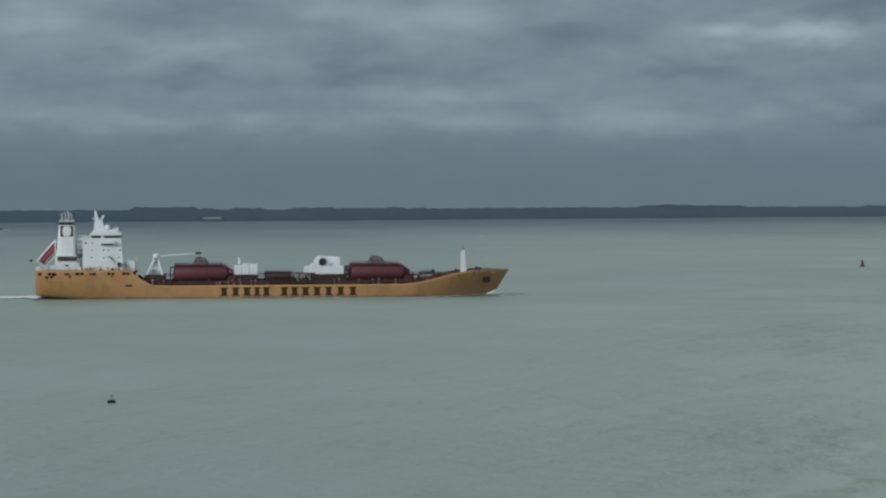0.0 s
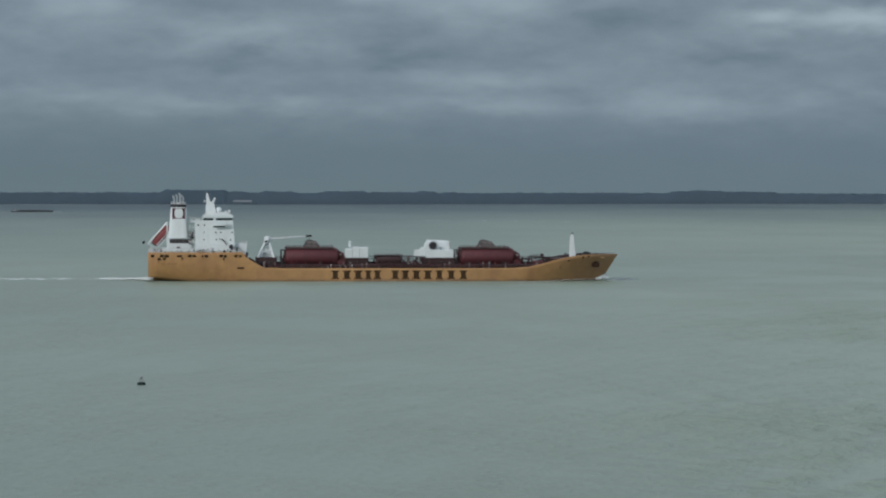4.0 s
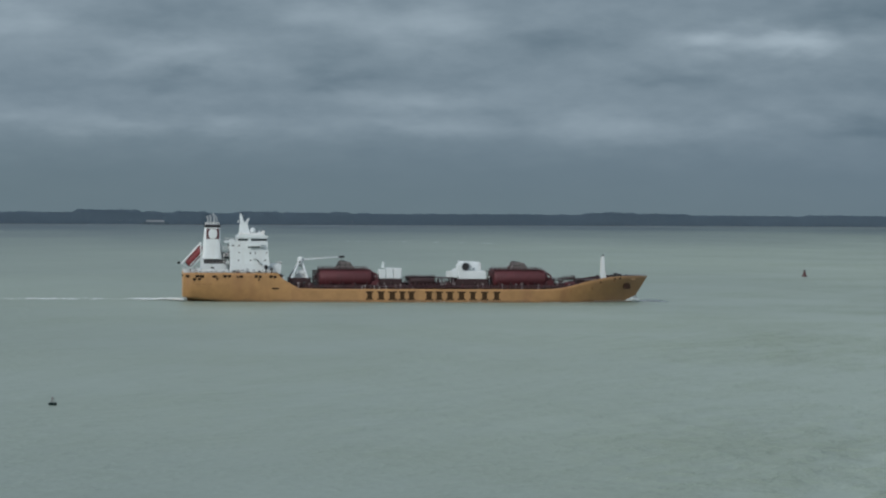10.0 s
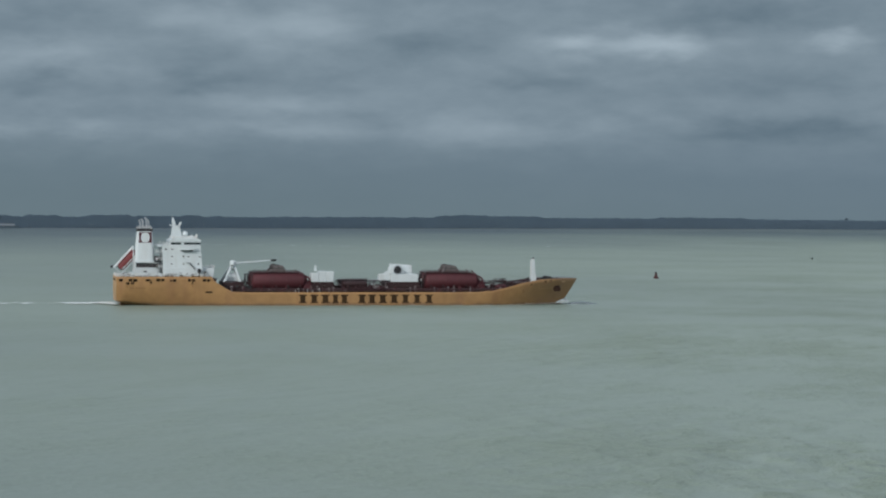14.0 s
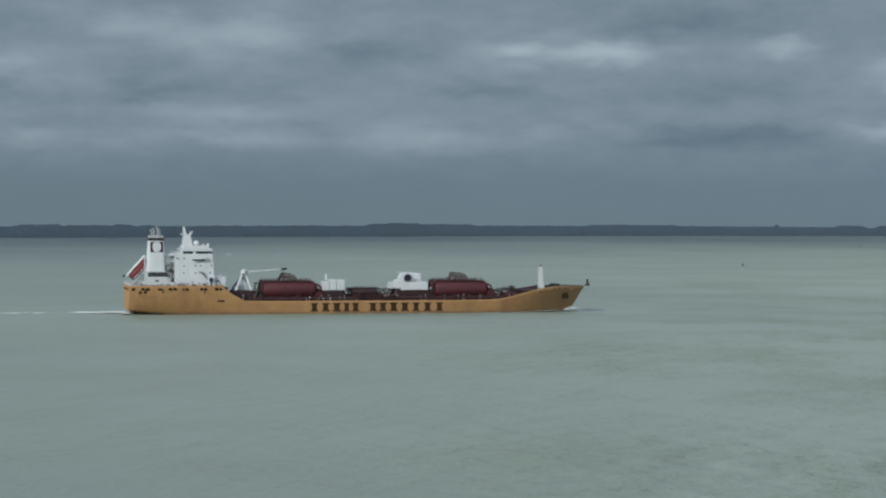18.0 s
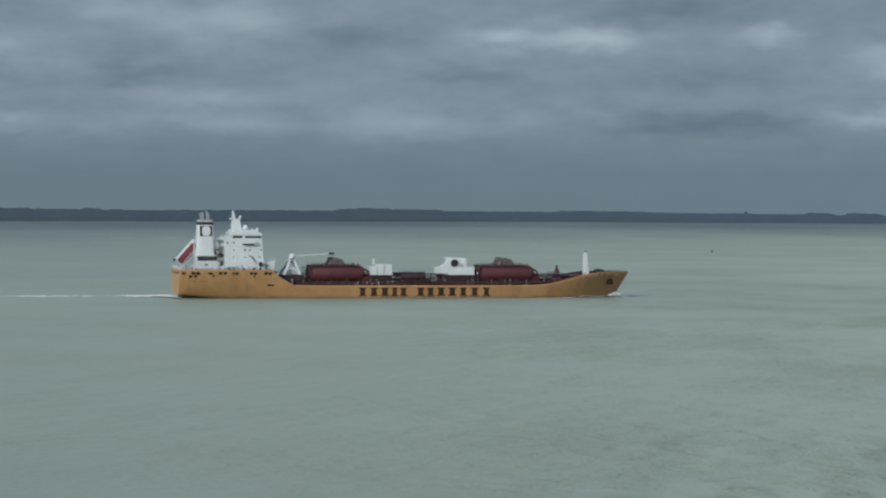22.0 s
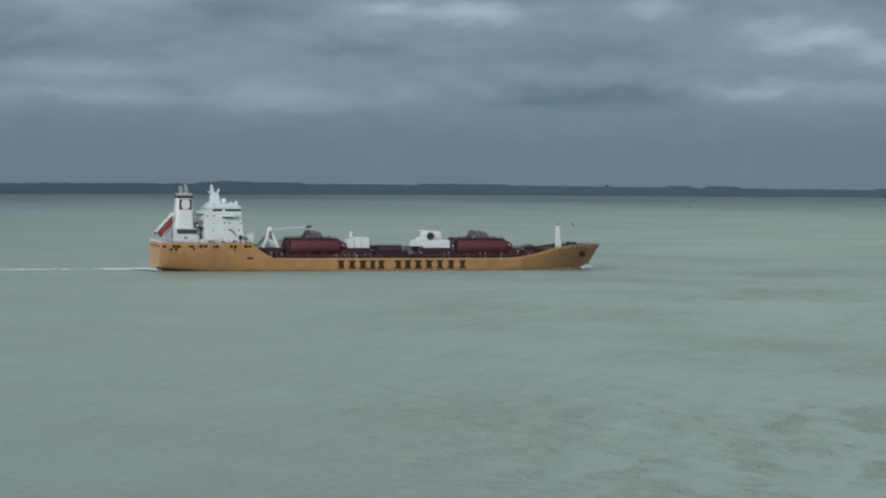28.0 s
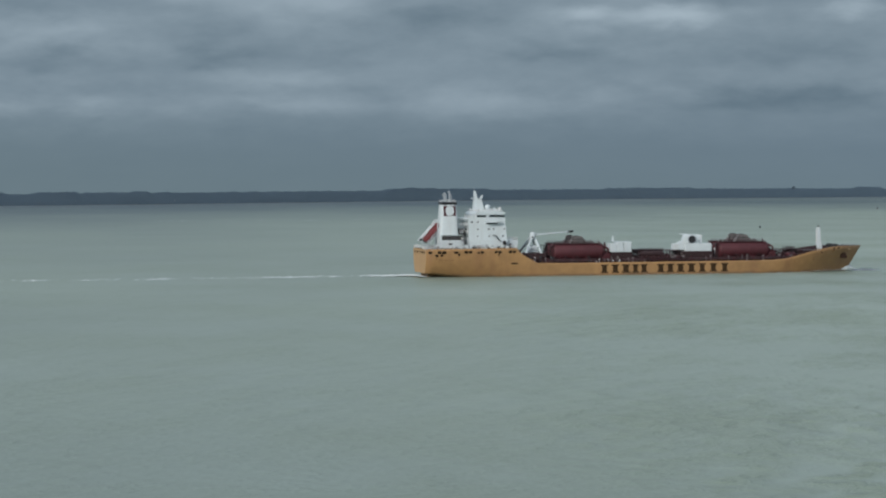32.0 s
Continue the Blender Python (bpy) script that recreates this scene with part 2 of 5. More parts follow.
def water_material():
    """Silty green-grey estuary water: a turbid body colour under a rough reflecting skin, ripples at four sizes and wind-ruffled patches."""
    m = bpy.data.materials.new("estuary_water")
    nt = nodes_of(m)
    out = nt.nodes.new("ShaderNodeOutputMaterial")
    b = nt.nodes.new("ShaderNodeBsdfPrincipled")
    nt.links.new(b.outputs[0], out.inputs["Surface"])
    co = nt.nodes.new("ShaderNodeTexCoord")

    wind = nt.nodes.new("ShaderNodeVectorRotate")
    wind.rotation_type = "Z_AXIS"
    wind.inputs["Angle"].default_value = 0.22
    nt.links.new(co.outputs["Object"], wind.inputs["Vector"])

    def layer(sx, sy, detail, turn=0.0, rough=0.5, along=False):
        mp = nt.nodes.new("ShaderNodeMapping")
        mp.inputs["Scale"].default_value = (1 / sx, 1 / sy, 1)
        mp.inputs["Rotation"].default_value = (0, 0, turn)
        nt.links.new(wind.outputs[0] if along else co.outputs["Object"], mp.inputs["Vector"])
        n = nt.nodes.new("ShaderNodeTexNoise")
        n.inputs["Scale"].default_value, n.inputs["Detail"].default_value, n.inputs["Roughness"].default_value = 1.0, detail, rough
        nt.links.new(mp.outputs["Vector"], n.inputs["Vector"])
        return n.outputs["Fac"]

    swell = layer(16, 10, 2, 0.25)
    chop = layer(3.4, 2.6, 3, 0.15)
    ripple = layer(0.9, 0.7, 3, -0.1)
    crest = layer(5.5, 4.0, 4, 0.12, 0.6)
    patch = layer(70, 95, 3, 0.3, 0.5, True)
    mottle = layer(24, 50, 6, 0.18, 0.66, True)
    silt = layer(260, 620, 2, -0.2)
    ruffle = nt.nodes.new("ShaderNodeMapRange")
    ruffle.inputs["From Min"].default_value, ruffle.inputs["From Max"].default_value = 0.38, 0.62
    ruffle.inputs["To Min"].default_value, ruffle.inputs["To Max"].default_value = 0.35, 1.0
    lee = nt.nodes.new("ShaderNodeMapRange")
    lee.inputs["From Min"].default_value, lee.inputs["From Max"].default_value = 1500.0, 550.0
    lee.inputs["To Max"].default_value = 0.55
    place = nt.nodes.new("ShaderNodeSeparateXYZ")
    nt.links.new(co.outputs["Object"], place.inputs[0])
    nt.links.new(place.outputs["Y"], lee.inputs["Value"])
    # the open water to the east lies in the wind, the west under the near shore's lee
    windy = nt.nodes.new("ShaderNodeMapRange")
    windy.interpolation_type = "SMOOTHSTEP"
    windy.inputs["From Min"].default_value, windy.inputs["From Max"].default_value = 0.08, 0.25
    windy.inputs["To Min"].default_value, windy.inputs["To Max"].default_value = 0.40, 1.0
    nt.links.new(math_node(nt, "DIVIDE", place.outputs["X"], math_node(nt, "MAXIMUM", place.outputs["Y"], 200.0)), windy.inputs["Value"])
    far = math_node(nt, "ADD", math_node(nt, "MULTIPLY", lee.outputs["Result"], 1.2), 0.34)
    broad = math_node(nt, "ADD", math_node(nt, "MULTIPLY", math_node(nt, "SUBTRACT", patch, 0.5), far), 0.5)
    gust = math_node(nt, "ADD", broad, math_node(nt, "MULTIPLY", math_node(nt, "SUBTRACT", mottle, 0.5), lee.outputs["Result"]))
    blotch = math_node(nt, "SUBTRACT", layer(6, 24, 4, 0.05, 0.6, True), 0.5)
    # flecks also darken the tint: wave faces' shade put into the colour
    fleck = math_node(nt, "SUBTRACT", layer(1.6, 6.5, 3, 0.08, 0.55, True), 0.5)
    near = math_node(nt, "ADD", math_node(nt, "MULTIPLY", blotch, 0.55), math_node(nt, "MULTIPLY", fleck, 0.50))
    gust = math_node(nt, "ADD", gust, math_node(nt, "MULTIPLY", near, lee.outputs["Result"]))
    gust = math_node(nt, "ADD", math_node(nt, "MULTIPLY", math_node(nt, "SUBTRACT", gust, 0.5), windy.outputs["Result"]), 0.5)
    nt.links.new(gust, ruffle.inputs["Value"])
    # short steep wavelets stand up only where the wind ruffles the water
    sharp = math_node(nt, "POWER", crest, 3.0)
    sharp = math_node(nt, "MULTIPLY", math_node(nt, "MULTIPLY", sharp, ruffle.outputs["Result"]), math_node(nt, "MULTIPLY", windy.outputs["Result"], 6.5))
    h = math_node(nt, "MULTIPLY", swell, 0.32)
    h = math_node(nt, "ADD", h, math_node(nt, "MULTIPLY", chop, 0.20))
    h = math_node(nt, "ADD", h, math_node(nt, "MULTIPLY", ripple, 0.07))
    h = math_node(nt, "ADD", h, sharp)
    bump = nt.nodes.new("ShaderNodeBump")
    bump.inputs["Distance"].default_value = 1.0
    nt.links.new(math_node(nt, "MULTIPLY", ruffle.outputs["Result"], 0.62), bump.inputs["Strength"])
    nt.links.new(h, bump.inputs["Height"])
    nt.links.new(bump.outputs["Normal"], b.inputs["Normal"])
    # silt in ragged streaks and a paler shoal
    streak = layer(60, 150, 3, 0.1, 0.55)
    sep = nt.nodes.new("ShaderNodeSeparateXYZ")
    nt.links.new(co.outputs["Object"], sep.inputs[0])
    # darker and bluer towards the far bank: reflected low sky painted into the colour
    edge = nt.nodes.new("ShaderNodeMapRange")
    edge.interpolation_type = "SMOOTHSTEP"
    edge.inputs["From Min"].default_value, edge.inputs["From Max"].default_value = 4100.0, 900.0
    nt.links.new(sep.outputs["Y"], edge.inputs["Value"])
    bank_fade = edge.outputs["Result"]
    shoal_x = math_node(nt, "DIVIDE", math_node(nt, "SUBTRACT", sep.outputs["X"], 620.0), 430.0)
    shoal_y = math_node(nt, "DIVIDE", math_node(nt, "SUBTRACT", sep.outputs["Y"], 2100.0), 900.0)
    shoal = math_node(nt, "ADD", math_node(nt, "MULTIPLY", shoal_x, shoal_x), math_node(nt, "MULTIPLY", shoal_y, shoal_y))
    shoal = math_node(nt, "EXPONENT", math_node(nt, "MULTIPLY", shoal, -1.0))
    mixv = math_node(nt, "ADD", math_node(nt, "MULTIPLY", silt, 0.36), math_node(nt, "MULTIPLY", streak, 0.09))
    mixv = math_node(nt, "ADD", mixv, math_node(nt, "ADD", math_node(nt, "MULTIPLY", bank_fade, 0.42), 0.095))
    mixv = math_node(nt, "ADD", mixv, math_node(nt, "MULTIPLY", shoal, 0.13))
    # body colour a little darker to the west, paler to the east
    eastward = nt.nodes.new("ShaderNodeMapRange")
    eastward.interpolation_type = "SMOOTHSTEP"
    eastward.inputs["From Min"].default_value, eastward.inputs["From Max"].default_value = -0.05, 0.30
    eastward.inputs["To Min"].default_value, eastward.inputs["To Max"].default_value = -0.045, 0.045
    nt.links.new(math_node(nt, "DIVIDE", sep.outputs["X"], math_node(nt, "MAXIMUM", sep.outputs["Y"], 200.0)), eastward.inputs["Value"])
    mixv = math_node(nt, "ADD", mixv, eastward.outputs["Result"])
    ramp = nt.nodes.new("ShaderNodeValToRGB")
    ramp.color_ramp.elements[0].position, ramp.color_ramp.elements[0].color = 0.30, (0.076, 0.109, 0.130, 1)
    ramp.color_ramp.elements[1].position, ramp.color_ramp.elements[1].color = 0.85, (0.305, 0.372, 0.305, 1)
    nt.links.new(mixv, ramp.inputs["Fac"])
    # the ruffled patches show an olive cast, the slick ones a bluer one
    tint = nt.nodes.new("ShaderNodeValToRGB")
    tint.color_ramp.elements[0].position, tint.color_ramp.elements[0].color = 0.42, (1.01, 1.015, 1.015, 1)
    tint.color_ramp.elements[1].position, tint.color_ramp.elements[1].color = 0.62, (0.835, 0.845, 0.765, 1)
    nt.links.new(gust, tint.inputs["Fac"])
    tinted = nt.nodes.new("ShaderNodeMix")
    tinted.data_type, tinted.blend_type = "RGBA", "MULTIPLY"
    tinted.inputs["Factor"].default_value = 1.0
    nt.links.new(ramp.outputs["Color"], tinted.inputs["A"])
    nt.links.new(tint.outputs["Color"], tinted.inputs["B"])
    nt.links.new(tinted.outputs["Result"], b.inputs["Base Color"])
    b.inputs["Roughness"].default_value = 0.40
    b.inputs["IOR"].default_value = 1.33
    return m


WATER = water_material()


def cloud_material(name, seed, blobs, low, high, fade):
    """Glowing overcast: streaked cloud in bearing and height (degrees), with the broad bright and dark banks as soft ellipses.
    low, high: colours of dark and bright cloud; fade: heights (degrees) at which the bank thins out below and above."""
    m = bpy.data.materials.new(name)
    nt = nodes_of(m)
    out = nt.nodes.new("ShaderNodeOutputMaterial")
    co = nt.nodes.new("ShaderNodeTexCoord")
    sep = nt.nodes.new("ShaderNodeSeparateXYZ")
    nt.links.new(co.outputs["Object"], sep.inputs[0])
    az = math_node(nt, "MULTIPLY", math_node(nt, "ARCTAN2", sep.outputs["X"], sep.outputs["Y"]), 57.29578)
    el = math_node(nt, "MULTIPLY", math_node(nt, "DIVIDE", math_node(nt, "SUBTRACT", sep.outputs["Z"], EYE[2]), SKY_R), 57.29578)

    def noise_at(sx, sy, off, detail=5, rough=0.55):
        c = nt.nodes.new("ShaderNodeCombineXYZ")
        nt.links.new(math_node(nt, "DIVIDE", az, sx), c.inputs[0])
        nt.links.new(math_node(nt, "DIVIDE", el, sy), c.inputs[1])
        c.inputs[2].default_value = seed + off
        n = nt.nodes.new("ShaderNodeTexNoise")
        n.inputs["Scale"].default_value, n.inputs["Detail"].default_value, n.inputs["Roughness"].default_value = 1, detail, rough
        nt.links.new(c.outputs[0], n.inputs["Vector"])
        return n.outputs["Fac"]

    warp_a = math_node(nt, "MULTIPLY", math_node(nt, "SUBTRACT", noise_at(1.5, 0.6, 7, 4, 0.5), 0.5), 1.9)
    warp_e = math_node(nt, "MULTIPLY", math_node(nt, "SUBTRACT", noise_at(1.3, 0.5, 13, 4, 0.5), 0.5), 0.72)
    az2, el2 = math_node(nt, "ADD", az, warp_a), math_node(nt, "ADD", el, warp_e)
    v = math_node(nt, "ADD", math_node(nt, "MULTIPLY", noise_at(2.2, 0.72, 0, 5, 0.5), 0.34), math_node(nt, "MULTIPLY", noise_at(0.8, 0.36, 3, 6, 0.55), 0.20))
    v = math_node(nt, "SUBTRACT", v, 0.022)
    for a0, e0, wa, we, gain in blobs:
        da = math_node(nt, "DIVIDE", math_node(nt, "SUBTRACT", az2, a0), wa)
        de = math_node(nt, "DIVIDE", math_node(nt, "SUBTRACT", el2, e0), we * 1.3)
        r2 = math_node(nt, "ADD", math_node(nt, "MULTIPLY", da, da), math_node(nt, "MULTIPLY", de, de))
        g = math_node(nt, "EXPONENT", math_node(nt, "MULTIPLY", r2, -1.0))
        v = math_node(nt, "ADD", v, math_node(nt, "MULTIPLY", g, gain * 1.35))
    # the flat dark base of the overcast near the horizon
    base = nt.nodes.new("ShaderNodeMapRange")
    base.interpolation_type = "SMOOTHSTEP"
    base.inputs["From Min"].default_value, base.inputs["From Max"].default_value = 0.55, 1.95
    base.inputs["To Min"].default_value = 0.12
    nt.links.new(math_node(nt, "ADD", el, math_node(nt, "MULTIPLY", warp_e, 0.8)), base.inputs["Value"])
    v = math_node(nt, "ADD", math_node(nt, "MULTIPLY", math_node(nt, "SUBTRACT", v, 0.05), base.outputs["Result"]), 0.05)
    ramp = nt.nodes.new("ShaderNodeValToRGB")
    ramp.color_ramp.elements[0].position, ramp.color_ramp.elements[0].color = 0.0, (*low, 1)
    ramp.color_ramp.elements[1].position, ramp.color_ramp.elements[1].color = 0.9, (*high, 1)
    nt.links.new(v, ramp.inputs["Fac"])
    # greyer, murkier air towards the horizon, most of all in the west
    murk = nt.nodes.new("ShaderNodeMapRange")
    murk.interpolation_type = "SMOOTHSTEP"
    murk.inputs["From Min"].default_value, murk.inputs["From Max"].default_value = 2.0, -0.4
    nt.links.new(math_node(nt, "ADD", el, math_node(nt, "MULTIPLY", az, 0.05)), murk.inputs["Value"])
    dull = nt.nodes.new("ShaderNodeMix")
    dull.data_type, dull.blend_type = "RGBA", "MULTIPLY"
    nt.links.new(murk.outputs["Result"], dull.inputs["Factor"])
    nt.links.new(ramp.outputs["Color"], dull.inputs["A"])
    dull.inputs["B"].default_value = (0.965, 0.965, 0.905, 1)
    em = nt.nodes.new("ShaderNodeEmission")
    nt.links.new(dull.outputs["Result"], em.inputs["Color"])
    tr = nt.nodes.new("ShaderNodeBsdfTransparent")
    mix = nt.nodes.new("ShaderNodeMixShader")
    lo = nt.nodes.new("ShaderNodeMapRange")
    lo.interpolation_type = "SMOOTHSTEP"
    lo.inputs["From Min"].default_value, lo.inputs["From Max"].default_value = fade[0], fade[1]
    nt.links.new(math_node(nt, "ADD", el, warp_e), lo.inputs["Value"])
    hi = nt.nodes.new("ShaderNodeMapRange")
    hi.interpolation_type = "SMOOTHSTEP"
    hi.inputs["From Min"].default_value, hi.inputs["From Max"].default_value = fade[2], fade[3]
    hi.inputs["To Min"].default_value, hi.inputs["To Max"].default_value = 1.0, 0.0
    nt.links.new(el, hi.inputs["Value"])
    nt.links.new(math_node(nt, "MULTIPLY", lo.outputs["Result"], hi.outputs["Result"]), mix.inputs["Fac"])
    nt.links.new(tr.outputs[0], mix.inputs[1])
    nt.links.new(em.outputs[0], mix.inputs[2])
    nt.links.new(mix.outputs[0], out.inputs["Surface"])
    return m


SKY_R = 4850.0
CLOUD_LOW = (0.118, 0.171, 0.216)
CLOUD_HIGH = (0.39, 0.478, 0.545)
LOW_BANK = cloud_material("low_overcast", 2.0, [
    (7.95, 1.54, 1.15, 0.32, 0.15), (10.0, 1.60, 1.3, 0.18, 0.10), (4.0, 1.62, 2.6, 0.15, 0.11), (4.4, 2.20, 1.9, 0.18, 0.14),
    (-0.1, 1.62, 0.7, 0.12, 0.10), (-2.3, 1.60, 1.2, 0.10, 0.12), (14.1, 1.60, 2.2, 0.22, -0.17), (18.1, 1.85, 1.1, 0.13, 0.20),
    (-4.6, 1.75, 1.4, 0.16, 0.10), (20.6, 1.8, 1.6, 0.16, 0.10)],
    CLOUD_LOW, CLOUD_HIGH, (-9.0, -8.0, 7.0, 12.0))
HIGH_BANK = cloud_material("high_overcast", 11.0, [
    (10.2, 3.50, 0.75, 0.19, 0.26), (12.1, 3.46, 0.85, 0.19, 0.28), (11.1, 3.45, 1.7, 0.28, 0.12), (15.75, 3.57, 0.60, 0.14, 0.24),
    (4.4, 3.85, 1.25, 0.33, 0.22), (2.0, 3.95, 1.2, 0.26, 0.13), (-0.9, 3.20, 1.4, 0.24, 0.19), (-4.5, 3.80, 1.0, 0.36, 0.20),
    (18.8, 2.92, 1.3, 0.24, 0.24), (19.7, 2.95, 0.7, 0.18, 0.22), (20.7, 2.55, 0.7, 0.25, 0.28), (7.0, 3.50, 1.2, 0.24, -0.09),
    (2.3, 2.62, 1.3, 0.20, -0.12), (-1.2, 2.45, 1.4, 0.20, -0.11), (9.6, 2.60, 1.0, 0.18, -0.09), (14.0, 4.15, 2.0, 0.30, -0.12),
    (14.6, 2.50, 2.2, 0.28, -0.08)],
    CLOUD_LOW, CLOUD_HIGH, (2.05, 2.65, 6.0, 11.0))

# ---- mesh helpers ----


def bm_box(bm, x0, x1, y0, y1, z0, z1):
    v = [bm.verts.new((x, y, z)) for x in (x0, x1) for y in (y0, y1) for z in (z0, z1)]
    for f in ((0, 1, 3, 2), (4, 6, 7, 5), (0, 4, 5, 1), (2, 3, 7, 6), (0, 2, 6, 4), (1, 5, 7, 3)):
        bm.faces.new([v[i] for i in f])
    return bm


def box(x0, x1, y0, y1, z0, z1, bevel=0.0):
    bm = bm_box(bmesh.new(), x0, x1, y0, y1, z0, z1)
    if bevel > 0:
        bmesh.ops.bevel(bm, geom=bm.edges[:], offset=bevel, segments=1, affect="EDGES")
    return bm


def bm_tube(bm, a, b, r, r2=None, seg=8, caps=True):
    """A round bar from a to b."""
    a, b = Vector(a), Vector(b)
    q = (b - a).to_track_quat("Z", "Y").to_matrix()
    rings = []
    for p, rad in ((a, r), (b, r if r2 is None else r2)):
        rings.append([bm.verts.new(p + q @ Vector((math.cos(t) * rad, math.sin(t) * rad, 0))) for t in [2 * math.pi * i / seg for i in range(seg)]])
    for i in range(seg):
        bm.faces.new((rings[0][i], rings[0][(i + 1) % seg], rings[1][(i + 1) % seg], rings[1][i]))
    if caps:
        bm.faces.new(rings[0][::-1])
        bm.faces.new(rings[1])
    return bm


def tube(a, b, r, r2=None, seg=8):
    return bm_tube(bmesh.new(), a, b, r, r2, seg)


def lathe(profile, seg=20, at=(0, 0, 0), axis="Z"):
    """Turns (radius, height) pairs about an axis."""
    bm = bmesh.new()
    rings = []
    for r, h in profile:
        ring = []
        for i in range(seg):
            t = 2 * math.pi * i / seg
            p = (math.cos(t) * r, math.sin(t) * r, h) if axis == "Z" else (h, math.cos(t) * r, math.sin(t) * r)
            ring.append(bm.verts.new(Vector(at) + Vector(p)))
        rings.append(ring)
    for j in range(len(rings) - 1):
        for i in range(seg):
            bm.faces.new((rings[j][i], rings[j][(i + 1) % seg], rings[j + 1][(i + 1) % seg], rings[j + 1][i]))
    bm.faces.new(rings[0][::-1])
    bm.faces.new(rings[-1])
    bmesh.ops.recalc_face_normals(bm, faces=bm.faces[:])
    return bm


def prism(outline, y0, y1, bevel=0.0):
    """A slab between y0 and y1 with an outline of (x, z) pairs."""
    bm = bmesh.new()
    a = [bm.verts.new((x, y0, z)) for x, z in outline]
    b = [bm.verts.new((x, y1, z)) for x, z in outline]
    n = len(a)
    bm.faces.new(a)
    bm.faces.new(b[::-1])
    for i in range(n):
        bm.faces.new((a[i], b[i], b[(i + 1) % n], a[(i + 1) % n]))
    bmesh.ops.recalc_face_normals(bm, faces=bm.faces[:])
    if bevel > 0:
        bmesh.ops.bevel(bm, geom=bm.edges[:], offset=bevel, segments=2, affect="EDGES")
    return bm


def mesh_of(name, bm, material, smooth=False):
    me = bpy.data.meshes.new(name)
    bm.to_mesh(me)
    bm.free()
    me.materials.append(material)
    if smooth:
        me.shade_smooth()
        me.set_sharp_from_angle(angle=radians(40))
    return me


def part(name, bm, material, parent, label="", smooth=False):
    ob = new(name, mesh_of(name, bm, material, smooth))
    ob.parent = parent
    if label:
        ob["label"] = label
    return ob


def thing(name, at=(0, 0, 0)):
    ob = new(name)
    ob.location = at
    return ob


def at_bearing(az, dist):
    return math.sin(radians(az)) * dist, math.cos(radians(az)) * dist


# ---- water, shore and sky ----


def water_mesh():
    """One sheet out to the horizon, with low wind waves worked into the stretch before the tanker's course."""
    xs = np.concatenate(([-7000, -3000, -1200, -500, -250], np.arange(-150, 371, 1.7), [450, 700, 1500, 3500, 7000]))
    ys = np.concatenate(([-3000, -800, 0, 180], np.arange(240, 861, 1.9), np.arange(900, 2000, 100), np.arange(2000, 4900, 400), [4990]))
    gx, gy = np.meshgrid(xs, ys)
    rnd = np.random.default_rng(12)
    z = np.zeros_like(gx)
    for k in range(20):
        length = 4.6 * 1.06 ** k
        way = math.atan2(-0.35, 0.9) + rnd.normal(0, 0.7)
        q = 2 * math.pi / length
        z += 0.0042 * length * np.sin(q * (gx * math.cos(way) + gy * math.sin(way)) + rnd.uniform(0, 6.28))
    z += 0.9 * z * np.abs(z)
    sway = 0.6 + 0.3 * np.sin(gx / 37 + np.sin(gy / 61)) + 0.3 * np.sin(gy / 53 + 1.3 * np.sin(gx / 71))
    wind = 0.30 + 0.85 * np.clip((gx / np.maximum(gy, 100) - 0.08) / 0.17, 0, 1)
    side = np.clip((gx + 150) / 40, 0, 1) * np.clip((370 - gx) / 60, 0, 1)
    deep = np.clip((gy - 240) / 50, 0, 1) * np.clip((860 - gy) / 220, 0, 1)
    z *= sway * wind * side * deep
    n, m = gx.shape
    v = np.stack((gx, gy, z), 2).reshape(-1, 3)
    c = (np.arange(n - 1)[:, None] * m + np.arange(m - 1)[None]).reshape(-1)
    me = bpy.data.meshes.new("water")
    me.from_pydata(v.tolist(), [], np.stack((c, c + 1, c + m + 1, c + m), 1).tolist())
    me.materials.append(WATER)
    me.shade_smooth()
    return me


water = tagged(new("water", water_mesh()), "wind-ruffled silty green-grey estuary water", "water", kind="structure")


def sky_ring(name, material, radius, z0, z1):
    bm = bmesh.new()
    n = 96
    rings = [[bm.verts.new((math.sin(2 * math.pi * i / n) * radius, math.cos(2 * math.pi * i / n) * radius, z)) for i in range(n)] for z in (z0, z1)]
    for i in range(n):
        bm.faces.new((rings[0][i], rings[1][i], rings[1][(i + 1) % n], rings[0][(i + 1) % n]))
    return new(name, mesh_of(name, bm, material, True))


backdrop_low = tagged(sky_ring("backdrop", LOW_BANK, SKY_R + 30, -20, 2200), "low grey-blue overcast bank above the far shore", "sky", kind="structure")
backdrop_high = tagged(sky_ring("backdrop", HIGH_BANK, SKY_R, 150, 2100), "higher streaked grey cloud bank with pale breaks", "sky", kind="structure")


def shore(a):
    """Distance of the far bank's edge by bearing in degrees: it swings nearer towards the west."""
    return 4290.0 - 480.0 / (1 + np.exp((np.asarray(a) - 6.5) / 3.0))


def bank_strip(profile):
    """A strip of the far bank along its edge, from (distance behind the edge, height) pairs."""
    bm = bmesh.new()
    cols = [[bm.verts.new((*at_bearing(a, shore(a) + d), z)) for d, z in profile] for a in np.arange(-16, 31, 0.25)]
    for i in range(len(cols) - 1):
        for j in range(len(profile) - 1):
            bm.faces.new((cols[i][j], cols[i + 1][j], cols[i + 1][j + 1], cols[i][j + 1]))
    return bm


